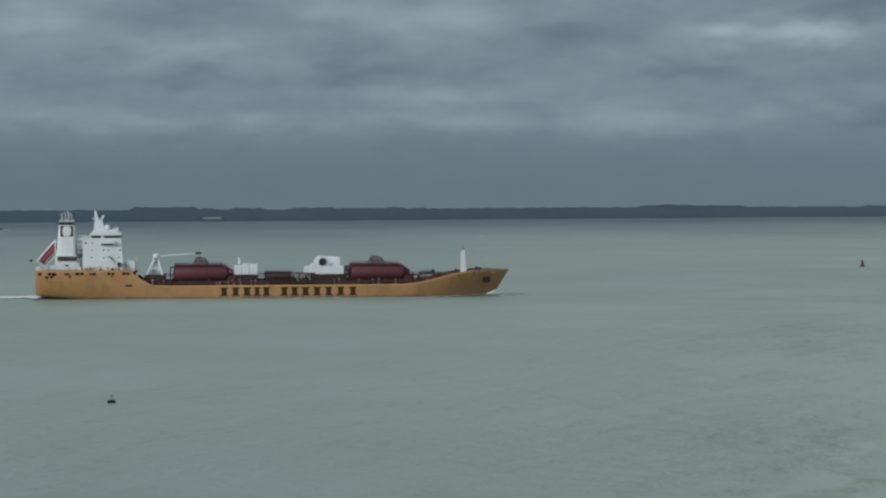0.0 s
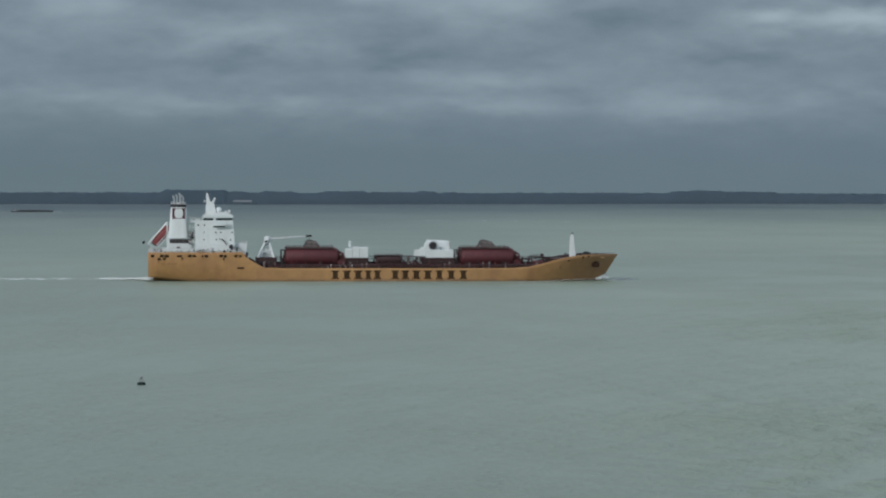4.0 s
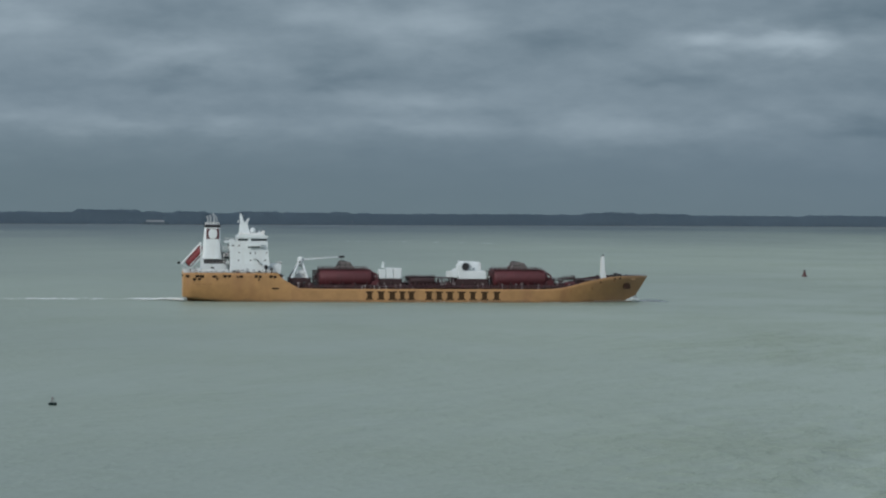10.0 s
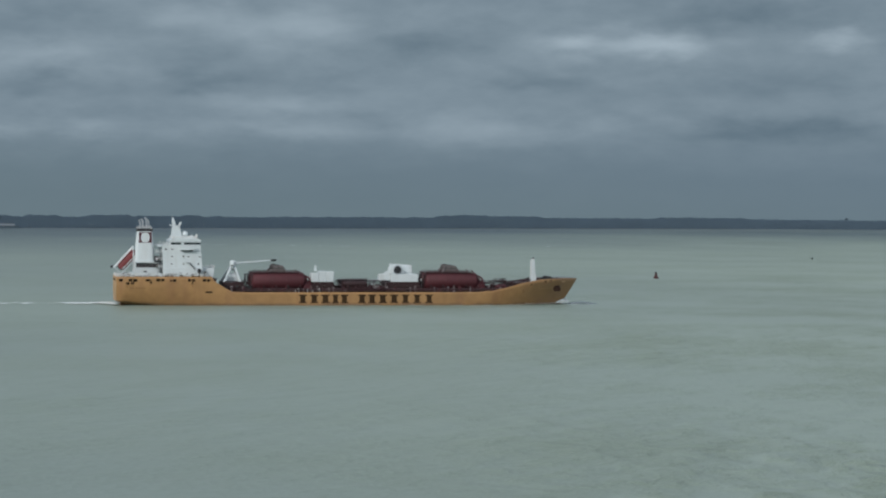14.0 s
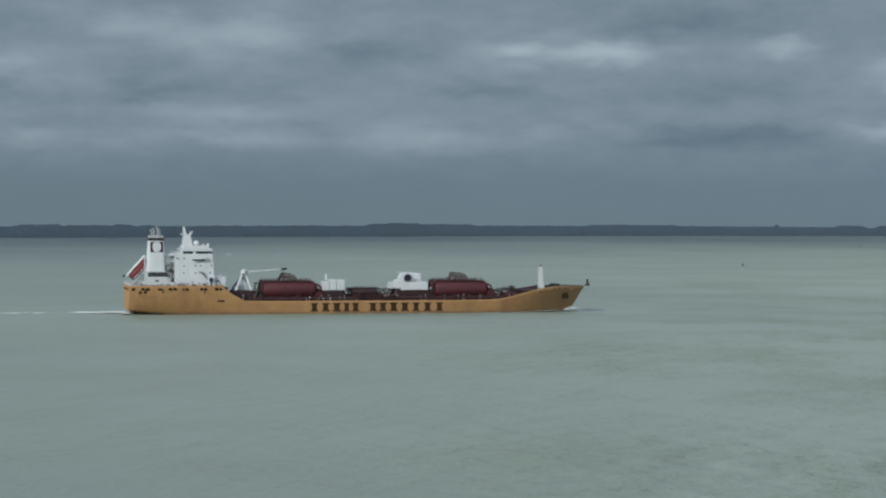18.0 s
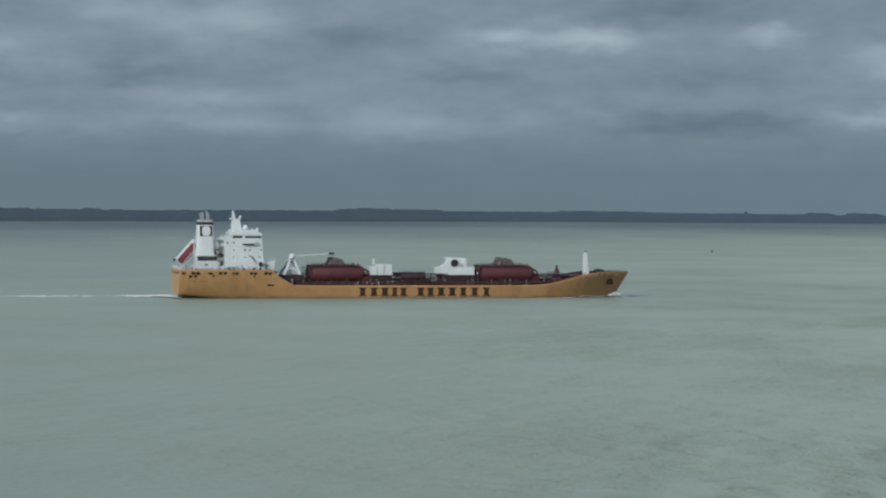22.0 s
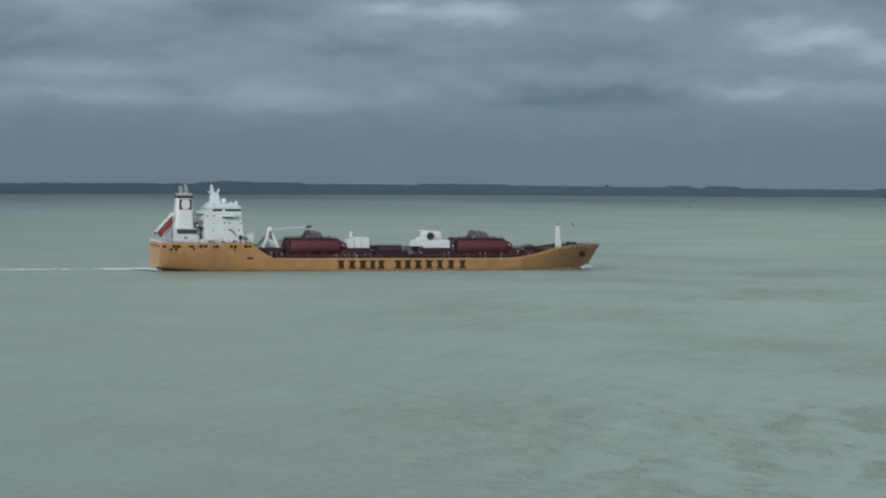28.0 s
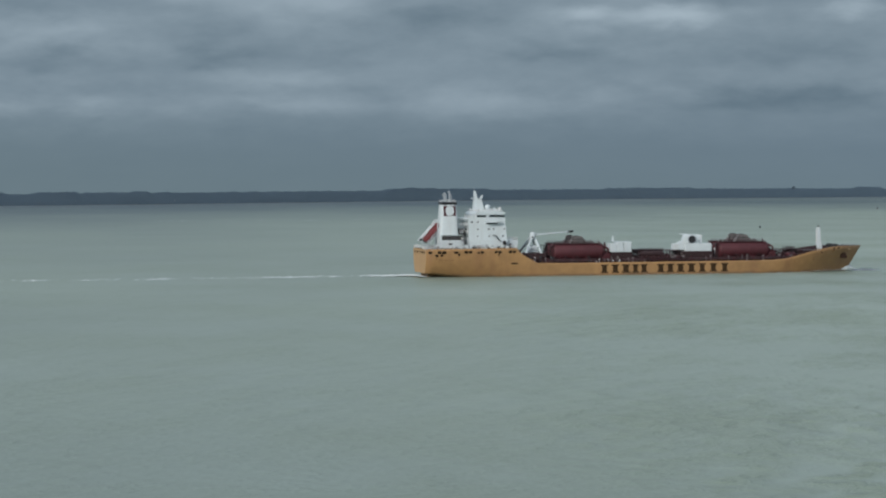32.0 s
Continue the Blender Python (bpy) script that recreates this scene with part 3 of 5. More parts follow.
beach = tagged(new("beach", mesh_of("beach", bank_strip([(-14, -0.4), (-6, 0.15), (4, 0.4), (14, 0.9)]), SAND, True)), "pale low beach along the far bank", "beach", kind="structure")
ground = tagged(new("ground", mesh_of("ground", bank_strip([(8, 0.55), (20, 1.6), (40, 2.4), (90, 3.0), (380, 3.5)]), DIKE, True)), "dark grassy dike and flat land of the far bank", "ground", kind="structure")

# stands of taller trees: bearings of both ends in degrees, height of the crowns
STANDS = [(-3.65, -2.28, 21.4), (-2.2, -1.9, 19.5), (-1.55, -0.85, 19.3), (-0.22, 0.65, 19.6), (0.75, 1.65, 18.7), (1.75, 2.15, 19.5), (2.38, 2.6, 18.9),
          (5.5, 6.05, 18.0), (7.15, 9.38, 19.9), (7.55, 8.25, 21.3), (11.8, 13.7, 18.7), (17.1, 17.68, 17.7), (17.92, 18.62, 17.4), (21.5, 21.7, 15.8)]


def canopy_height(a):
    """Height of the tree line over the water by bearing, in metres."""
    h = 17.4 + 0.7 * noise.noise((a * 1.3, 0.3, 0)) - 3.6 * min(1.0, max(0.0, (a - 13.0) / 7.0))
    for a0, a1, top in STANDS:
        side = max(0.0, min(1.0, (a - a0) / 0.10 + 0.5, (a1 - a) / 0.10 + 0.5))
        h = max(h, h + (top - h) * side)
    h -= 0.8 / (1 + math.exp((9.0 - a) / 2.0))
    return h + 0.7 * noise.noise((a * 5.1, 5.3, 0)) + 0.3 * noise.noise((a * 17.0, 2.3, 0))


def woods(a0, a1, seed, count):
    """A stretch of far wood: a great many small uneven leaf clumps heaped up to the canopy line."""
    rnd = np.random.default_rng(seed)
    octa = np.array([(1, 0, 0), (-1, 0, 0), (0, 1, 0), (0, -1, 0), (0, 0, 1), (0, 0, -1)], float)
    tris = np.array([(0, 2, 4), (2, 1, 4), (1, 3, 4), (3, 0, 4), (2, 0, 5), (1, 2, 5), (3, 1, 5), (0, 3, 5)])
    a = rnd.uniform(a0, a1, count)
    step = np.linspace(a0, a1, 6000)
    tree = np.interp(step, np.linspace(a0, a1, 900), rnd.normal(0, 0.25, 900))
    top = np.interp(a, step, np.array([canopy_height(v) for v in step]) + tree)
    up = rnd.uniform(0, 1, count) ** 0.85
    d = shore(a) + 10 + rnd.uniform(0, 1.6, count) + up * 44
    size = rnd.uniform(0.5, 1.05, count)
    c = np.stack((np.sin(np.radians(a)) * d, np.cos(np.radians(a)) * d, 0.9 + up * (top - 0.9 - size * 0.6) + rnd.normal(0, 0.22, count)), 1)
    turn = rnd.uniform(0, 6.28, count)
    jit = 1 + rnd.uniform(-0.35, 0.35, (count, 6, 1))
    v = octa[None] * jit * size[:, None, None]
    x = v[..., 0] * np.cos(turn)[:, None] - v[..., 1] * np.sin(turn)[:, None]
    y = v[..., 0] * np.sin(turn)[:, None] + v[..., 1] * np.cos(turn)[:, None]
    v = np.stack((x, y, v[..., 2]), 2) + c[:, None]
    f = tris[None] + (np.arange(count) * 6)[:, None, None]
    me = bpy.data.meshes.new("far_woods")
    me.from_pydata(v.reshape(-1, 3).tolist(), [], f.reshape(-1, 3).tolist())
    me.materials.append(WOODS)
    me.shade_smooth()
    return me


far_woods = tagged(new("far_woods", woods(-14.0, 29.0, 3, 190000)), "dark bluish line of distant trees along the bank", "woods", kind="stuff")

# ---- ship ----
SHIP_START, SHIP_HEADING, SHIP_SPEED = Vector((-89.91, 914.1, 0)), 2.384, 6.818
ship = tagged(thing("tanker_ship"), "ochre-hulled chemical tanker with white aft house under way", "ship")

SHEER = [(0, 9.75), (31.5, 9.80), (32.5, 8.6), (33.4, 7.8), (36.6, 6.05), (39.6, 4.5), (60, 4.5), (116, 4.5), (127, 4.6), (131, 5.1), (134.6, 6.1), (138, 7.2), (141, 8.0), (146.5, 8.85), (153, 9.0), (160.2, 8.9)]


def sheer(x):
    return float(np.interp(x, [p[0] for p in SHEER], [p[1] for p in SHEER]))


def stem_x(z):
    return 154.6 + 0.63 * max(z, -1)


def half_breadth(x, z):
    """Half the hull's width at a station and height."""
    b = 13.0
    sh, end = 118.5 + 1.35 * max(z, 0), stem_x(z)
    if x > sh:
        s = min(1.0, (x - sh) / (end - sh))
        b = 13.0 * (1 - s ** (1.75 + 0.075 * max(z, 0)))
    if x < 14:
        b = 13.0 - 0.9 * (1 - x / 14) ** 2
    if x < 46:
        b -= 0.072 * (1 - x / 46) ** 1.3 * max(0.0, 7.8 - z) ** 2
    return max(b, 0.0)


def hull_mesh():
    """The shell plating, both sides and the transom, with a thickness at its upper edge."""
    bm = bmesh.new()
    us = [0, 0.02, 0.05, 0.0849, 0.09, 0.14, 0.17, 0.1965, 0.1995, 0.2030, 0.2090, 0.2160, 0.2300, 0.2450, 0.3, 0.4, 0.5, 0.6, 0.7, 0.74, 0.78, 0.81, 0.84, 0.87, 0.89, 0.91, 0.93, 0.95, 0.965, 0.98, 0.99, 1.0]
    n = 11
    grids = []
    for side in (-1, 1):
        rows = []
        for u in us:
            col = []
            top = sheer(u * 160.2)
            low = 1.45 - 1.9 * u / 0.085 if u < 0.085 else -3.0
            for j in range(n):
                z = low + (top - low) * j / (n - 1)
                x = u * stem_x(z)
                col.append(bm.verts.new((x, side * half_breadth(x, z), z)))
            rows.append(col)
        grids.append(rows)
        for i in range(len(us) - 1):
            for j in range(n - 1):
                q = (rows[i][j], rows[i + 1][j], rows[i + 1][j + 1], rows[i][j + 1])
                bm.faces.new(q if side < 0 else q[::-1])
    bmesh.ops.remove_doubles(bm, verts=bm.verts[:], dist=0.002)
    bmesh.ops.recalc_face_normals(bm, faces=bm.faces[:])
    return bm


hull = part("hull", hull_mesh(), HULL, ship, "ochre-yellow steel hull with rust streaks", True)
solid = hull.modifiers.new("plate", "SOLIDIFY")
solid.thickness, solid.offset, solid.material_offset = 0.18, 0.0, 1
hull.data.materials.append(DECK)


def transom_mesh():
    """The flat stern plate, closed all round."""
    bm = bmesh.new()
    zs = np.linspace(1.45, 9.75, 8)
    loop = [(-half_breadth(0, z) - 0.05, z) for z in zs] + [(half_breadth(0, z) + 0.05, z) for z in zs[::-1]]
    a = [bm.verts.new((-0.16, y, z)) for y, z in loop]
    c = [bm.verts.new((0.04, y, z)) for y, z in loop]
    bm.faces.new(a)
    bm.faces.new(c[::-1])
    for k in range(len(a)):
        q = (k + 1) % len(a)
        bm.faces.new((a[k], c[k], c[q], a[q]))
    bmesh.ops.recalc_face_normals(bm, faces=bm.faces[:])
    return bm


transom = part("transom", transom_mesh(), TRANSOM, ship, "flat ochre stern plate")


def deck_mesh(x0, x1, z, thick=0.2):
    """A deck that fills the hull between two stations."""
    bm = bmesh.new()
    xs = np.linspace(x0, x1, 24)
    rows = []
    for x in xs:
        b = max(half_breadth(x, z) - 0.15, 0.01)
        rows.append([bm.verts.new((x, s * b, zz)) for s in (-1, 1) for zz in (z, z - thick)])
    for i in range(len(rows) - 1):
        p, q = rows[i], rows[i + 1]
        bm.faces.new((p[0], q[0], q[2], p[2]))
        bm.faces.new((p[1], p[3], q[3], q[1]))
        bm.faces.new((p[0], p[1], q[1], q[0]))
        bm.faces.new((p[2], q[2], q[3], p[3]))
    bm.faces.new((rows[0][0], rows[0][2], rows[0][3], rows[0][1]))
    bm.faces.new((rows[-1][0], rows[-1][1], rows[-1][3], rows[-1][2]))
    return bm


part("stern_skeg", box(1.5, 15.0, -6.5, 6.5, -2.0, 2.0), HULL, hull, "underwater body below the counter")
part("trunk_deck", box(43.5, 136.0, -8.8, 8.8, 4.3, 5.0, 0.1), DECK, ship)
part("poop_deck", deck_mesh(0.1, 33.5, 9.1), DECK, ship)
part("main_deck", deck_mesh(33.0, 137, 4.3), DECK, ship)
part("forecastle_deck", deck_mesh(136.5, 158, 7.6), DECK, ship)
part("poop_bulkhead", box(33.2, 33.5, -12.6, 12.6, 4.35, 9.1), WHITE, ship)
part("forecastle_bulkhead", box(136.5, 136.7, -9.5, 9.5, 4.35, 7.5), DECK, ship)

# lettering along the side, as plain bars of the letters' height and weight
for places in (((61.0, 64.1), (64.8, 68.1), (68.5, 72.0), (72.3, 75.0), (75.2, 78.3)),
               ((81.1, 84.4), (84.6, 87.8), (88.2, 91.6), (92.1, 95.5), (96.2, 99.2), (100.1, 103.3), (104.3, 107.4))):
    for x0, x1 in places:
        mid, w = (x0 + x1) / 2, x1 - x0
        bar = box(mid - 0.27 * w, mid + 0.27 * w, -13.11, -12.98, 1.25, 3.25)
        for z in (0.80, 3.25):
            bm_box(bar, mid - 0.42 * w, mid + 0.42 * w, -13.11, -12.98, z, z + 0.45)
        part("lettering_bar", bar, LETTER, hull, "dark brown bar of hull lettering")

WORN = mat("worn_name_paint", (0.285, 0.155, 0.055), 0.6, vary=0.2)
for x in (4.2, 6.1, 7.9):
    b = half_breadth(x + 0.8, 5.92)
    part("name_bar", box(x, x + 1.6, -b - 0.14, -b + 0.3, 5.75, 6.10), WORN, hull)
for x in (145.2, 146.7, 148.3):
    b = half_breadth(x + 0.7, 5.4)
    m = box(-0.65, 0.65, -0.10, 0.10, -0.16, 0.16)
    nb = part("name_bar", m, WORN, hull)
    nb.location = (x + 0.7, -b - 0.02, 5.4)
    nb.rotation_euler = (radians(-12), 0, math.atan2(half_breadth(x, 5.4) - half_breadth(x + 1.4, 5.4), 1.4))


def mooring_port(x, z, w, h, y=-13.0):
    """A mooring port: a dark plate, the opening's shade in its colour, inside a raised rim."""
    rim, hole = bmesh.new(), bmesh.new()
    n = 16
    pts = []
    for i in range(n):
        t = 2 * math.pi * i / n
        c, s = math.cos(t), math.sin(t)
        pts.append((math.copysign(abs(c) ** 0.6, c), math.copysign(abs(s) ** 0.6, s)))
    a = [hole.verts.new((x + c * w / 2, y - 0.13, z + s * h / 2)) for c, s in pts]
    b = [hole.verts.new((x + c * w / 2, y + 0.2, z + s * h / 2)) for c, s in pts]
    hole.faces.new(a)
    for i in range(n):
        hole.faces.new((a[i], a[(i + 1) % n], b[(i + 1) % n], b[i]))
    bmesh.ops.recalc_face_normals(hole, faces=hole.faces[:])
    p = part("mooring_port", hole, PORT, hull)
    o = [[rim.verts.new((x + c * (w / 2 + d), y + e, z + s * (h / 2 + d))) for c, s in pts] for d, e in ((0.0, -0.16), (0.12, -0.17), (0.16, -0.05))]
    for k in range(2):
        for i in range(n):
            rim.faces.new((o[k][i], o[k][(i + 1) % n], o[k + 1][(i + 1) % n], o[k + 1][i]))
    part("port_rim", rim, HULL, hull)


for x, z, w, h in ((1.5, 8.55, 1.3, 0.75), (3.65, 7.5, 1.0, 0.7), (4.6, 8.55, 1.2, 0.8), (5.3, 7.6, 0.9, 0.7), (6.1, 8.5, 1.3, 0.85), (10.4, 8.5, 1.5, 0.6), (11.3, 7.8, 0.55, 0.7), (13.9, 8.6, 1.3, 0.8), (15.2, 8.6, 1.2, 0.75), (18.2, 8.45, 0.8, 0.6), (19.2, 8.5, 1.2, 0.75), (24.3, 8.55, 1.0, 0.8), (25.5, 8.5, 1.0, 0.8), (25.2, 7.5, 0.5, 0.6), (29.3, 8.55, 1.1, 0.8), (30.6, 8.5, 1.0, 0.7), (30.8, 4.52, 2.0, 0.5)):
    mooring_port(x, z, w * 1.25, h * 1.2, -half_breadth(x, z))
# stern openings are dark blocks too, their shade in the colour
for y, w in ((-9.4, 1.5), (-5.2, 2.2), (-1.2, 1.3), (3.6, 2.0), (8.4, 1.5)):
    part("stern_port", box(-0.24, 0.1, y - w / 2, y + w / 2, 8.2, 9.0, 0.08), PORT, transom)

for x, z, w, h in ((147.1, 8.05, 0.8, 0.55), (149.0, 8.3, 0.9, 0.5), (141.9, 7.0, 0.7, 0.5)):
    mooring_port(x, z, w, h, -half_breadth(x, z) - 0.12)
RUST = mat("rust_run", (0.28, 0.15, 0.06), 0.9, vary=0.35, scale=0.6)


def rust_run(x, z, w, h):
    """A ragged run of rust below an opening, thin on the plating."""
    y = -half_breadth(x, z) - 0.10
    y2 = -half_breadth(x, z - h) - 0.10
    bm = bmesh.new()
    top = [bm.verts.new((x + dx * w, y, z)) for dx in (-0.5, -0.1, 0.25, 0.5)]
    low = [bm.verts.new((x + dx * w, y + (y2 - y) * q, z - h * q)) for dx, q in ((-0.3, 0.6), (-0.05, 1.0), (0.1, 0.75), (0.4, 0.35))]
    for k in range(3):
        bm.faces.new((top[k], low[k], low[k + 1], top[k + 1]))
    bmesh.ops.solidify(bm, geom=bm.faces[:], thickness=-0.02)
    part("rust_streak", bm, RUST, hull)


for x, z, w, h in ((3.6, 7.1, 0.7, 1.3), (5.3, 7.2, 0.6, 0.9), (11.2, 7.5, 0.4, 1.0), (14.0, 8.2, 0.4, 0.8), (18.2, 8.1, 0.4, 1.0), (25.3, 7.2, 0.4, 1.3), (30.5, 8.1, 0.4, 0.8), (139.0, 5.2, 0.5, 1.6), (131.5, 4.4, 0.5, 1.5), (146.9, 8.0, 0.5, 1.4)):
    rust_run(x, z, w, h)

# anchor in its pocket
ANCHOR = mat("rusty_anchor_iron", (0.052, 0.026, 0.017), 0.85, vary=0.3, scale=0.5, spec=0.2)
ay = -half_breadth(152.2, 6.3)
pocket = part("anchor_pocket", lathe([(1.55, -0.25), (1.55, 0.18), (1.25, 0.26)], 16), HULL, hull)
pocket.location, pocket.rotation_euler = (152.2, ay, 6.25), (radians(75), 0, radians(28))
anchor = part("anchor", prism([(-1.05, -0.5), (-0.85, -1.0), (0.85, -1.0), (1.05, -0.5), (0.8, 0.25), (0.45, 0.75), (0.25, 1.1), (-0.25, 1.1), (-0.45, 0.75), (-0.8, 0.25)], -0.2, 0.2, 0.05), ANCHOR, hull, "dark rusty stockless anchor")
anchor.scale = (1.45, 1.3, 1.45)
anchor.location, anchor.rotation_euler = (151.9, ay - 0.35, 5.95), (radians(-15), 0, radians(28))


def railing(points, h=1.05, step=2.0, rails=3, r=0.045):
    """Rails and stanchions along a line of points."""
    bm = bmesh.new()
    for p, q in zip(points, points[1:]):
        p, q = Vector(p), Vector(q)
        for k in range(rails):
            dz = Vector((0, 0, h * (k + 1) / rails))
            bm_tube(bm, p + dz, q + dz, r, seg=5)
        n = max(1, int((q - p).length // step))
        for i in range(n + 1):
            c = p.lerp(q, i / n)
            bm_tube(bm, c, c + Vector((0, 0, h)), r * 1.2, seg=5)
    return bm


# ---- poop: casing, funnel, house ----
casing = part("engine_casing", box(6.3, 14.6, -5.0, 5.0, 9.1, 14.3, 0.12), WHITE, ship, "white casing under the funnel")
for s in (-1, 1):
    # dark flush panel: the vent's inner shade put into its colour
    part("vent_opening", box(6.9, 14.3, min(s * 4.9, s * 5.03), max(s * 4.9, s * 5.03), 12.65, 14.05), DARK, casing)
    for i in range(6):
        x = 7.6 + i * 1.18
        part("louvre", box(x, x + 0.14, min(s * 5.0, s * 5.1), max(s * 5.0, s * 5.1), 12.65, 14.05), DOME, casing)
    part("door", box(9.3, 10.5, min(s * 4.95, s * 5.06), max(s * 4.95, s * 5.06), 10.9, 11.5), DARK, casing)
part("casing_top", box(6.3, 15.3, -5.6, 5.6, 14.3, 14.45), WHITE, casing)


def funnel_mesh():
    """Upright tapering stack with rounded corners."""
    bm = bmesh.new()
    rings = []
    for z, x0, x1, hy in ((14.4, 6.3, 13.3, 3.7), (20, 6.8, 12.85, 3.45), (24.95, 7.24, 12.46, 3.2)):
        cx, hx = (x0 + x1) / 2, (x1 - x0) / 2
        ring = []
        for i in range(28):
            t = 2 * math.pi * (i + 0.5) / 28
            c, s = math.cos(t), math.sin(t)
            ring.append(bm.verts.new((cx + math.copysign(abs(c) ** 0.28, c) * hx, math.copysign(abs(s) ** 0.28, s) * hy, z)))
        rings.append(ring)
    for k in range(2):
        for i in range(28):
            bm.faces.new((rings[k][i], rings[k][(i + 1) % 28], rings[k + 1][(i + 1) % 28], rings[k + 1][i]))
    bm.faces.new(rings[-1])
    bmesh.ops.recalc_face_normals(bm, faces=bm.faces[:])
    return bm


funnel = part("funnel", funnel_mesh(), WHITE, ship, "tall white funnel with a dark top band and red mark", True)
part("top_band", box(7.22, 12.48, -3.27, 3.27, 24.80, 25.75, 0.1), BLACK, funnel, "black band at the funnel's top")
# the owner's mark: a dark red square with a broad white lozenge on it
for s in (-1, 1):
    y0, y1 = (-3.42, -3.2) if s < 0 else (3.2, 3.42)
    part("mark_panel", box(7.80, 12.1, y0, y1, 20.95, 24.5), LOGO, funnel, "dark red square mark")
    w0, w1 = (-3.47, -3.40) if s < 0 else (3.40, 3.47)
    part("mark_lozenge", prism([(9.1, 24.35), (10.8, 24.35), (11.35, 23.6), (11.45, 22.7), (11.35, 21.9), (10.8, 21.1), (9.1, 21.1), (8.6, 21.9), (8.5, 22.7), (8.6, 23.6)], w0, w1, 0.02), WHITE, funnel, "white lozenge on the mark")
for x, y, top, r in ((8.4, -1.3, 28.7, 0.32), (9.4, 0.9, 29.1, 0.36), (10.5, -0.9, 29.6, 0.36), (11.4, 1.2, 28.9, 0.28)):
    bm = tube((x, y, 25.5), (x, y, top - 0.7), r, seg=12)
    bm_tube(bm, (x, y, top - 0.85), (x - 0.55, y, top), r, seg=12)
    part("exhaust_pipe", bm, GREYM, funnel, "", True)
part("pipe_cap_rail", railing([(7.5, -2.9, 25.65), (12.2, -2.9, 25.65), (12.2, 2.9, 25.65), (7.5, 2.9, 25.65), (7.5, -2.9, 25.65)], 0.9), RAIL, funnel)

house_tiers = [(9.1, 12.6, 15.5, 28.9, 10.6), (12.6, 15.06, 15.6, 28.75, 9.6), (15.06, 17.52, 15.5, 28.55, 9.6), (17.52, 20.3, 15.4, 28.3, 9.5)]
for i, (z0, z1, x0, x1, hy) in enumerate(house_tiers):
    tier = part("house_tier", box(x0, x1, -hy, hy, z0, z1 - 0.12, 0.02), WHITE, ship)
    part("deck_edge", box(x0 - 0.03, x1 + 0.03, -hy - 0.015, hy + 0.015, z1 - 0.12, z1, 0.01), WHITE, tier)
    xs = (((17.0, 0.5), (19.2, 0.45), (23.2, 0.7), (26.2, 0.5)), ((18.3, 0.4), (22.3, 0.42), (27.2, 0.45)), ((18.4, 0.4), (22.2, 0.5), (23.9, 0.5), (27.7, 0.4)), ((16.2, 0.6), (18.4, 0.5)))[i]
    for s in (-1, 1):
        for k, (x, w) in enumerate(xs):
            h = 0.42 if (k + i) % 3 else 0.52
            y0, y1 = sorted((s * (hy - 0.05), s * (hy + 0.04)))
            zc = z0 + 1.35
            win = part("window", box(x, x + w, y0, y1, zc - h / 2, zc + h / 2), GLASS, tier)
            y2, y3 = sorted((s * hy, s * (hy + 0.07)))
            part("sill", box(x - 0.08, x + w + 0.08, y2, y3, zc - h / 2 - 0.12, zc - h / 2), RAIL, tier)
    if i == 0:
        part("door", box(21.0, 21.8, -hy - 0.05, -hy + 0.05, 9.3, 11.2), GREYM, tier)
    for k in range(4):
        y = -6.6 + k * 4.2
        part("aft_window", box(x0 - 0.05, x0 + 0.03, y, y + 0.7, z0 + 1.0, z0 + 1.7), GLASS, tier)
# stairs and landings on the aft side of the house
for k, z in enumerate((12.6, 15.06, 17.52)):
    part("landing", box(13.4, 15.3, -7.5, -3.5, z - 0.1, z), GREYM, ship)
    part("landing_rail", railing([(15.2, -7.5, z), (13.5, -7.5, z), (13.5, -3.6, z)], 1.05), RAIL, ship)
    a = bmesh.new()
    for y in (-6.9, -5.9):
        bm_tube(a, (13.5, y, z - 2.4), (15.2, y, z), 0.08, seg=5)
    for q in range(8):
        c = Vector((13.5, -6.4, z - 2.4)).lerp(Vector((15.2, -6.4, z)), (q + 0.5) / 8)
        bm_box(a, c.x - 0.12, c.x + 0.12, -6.9, -5.9, c.z - 0.02, c.z + 0.02)
    part("stair", a, DARK if k == 1 else GREYM, ship)
side_stair = bmesh.new()
for y in (-10.9, -10.2):
    bm_tube(side_stair, (24.6, y, 14.3), (26.3, y, 12.0), 0.10, seg=5)
for q in range(8):
    c = Vector((24.6, 0, 14.3)).lerp(Vector((26.3, 0, 12.0)), (q + 0.5) / 8)
    bm_box(side_stair, c.x - 0.15, c.x + 0.15, -10.9, -10.2, c.z - 0.03, c.z + 0.03)
bm_box(side_stair, 23.6, 24.7, -10.9, -9.55, 14.25, 14.35)
part("side_stair", side_stair, DARK, ship)
# solid dark block: the gap's shade put into its colour
part("gap_block", box(13.5, 15.1, -6.0, 6.0, 14.45, 16.4), DARK, ship, "dark block for the shaded gap between funnel and house")

bridge = part("bridge", box(18.0, 28.0, -9.5, 9.5, 20.3, 21.40, 0.06), WHITE, ship, "white wheelhouse with a dark band of windows")
for i in range(9):
    x = 18.35 + i * 1.07
    if i == 3:
        continue
    for s in (-1, 1):
        y0, y1 = sorted((s * 9.46, s * 9.56))
        part("bridge_window", box(x, x + 1.04, y0, y1, 20.50, 21.18), GLASS, bridge)
for i in range(14):
    y = -9.2 + i * 1.33
    part("bridge_window", box(27.96, 28.07, y, y + 1.26, 20.48, 21.22), GLASS, bridge)
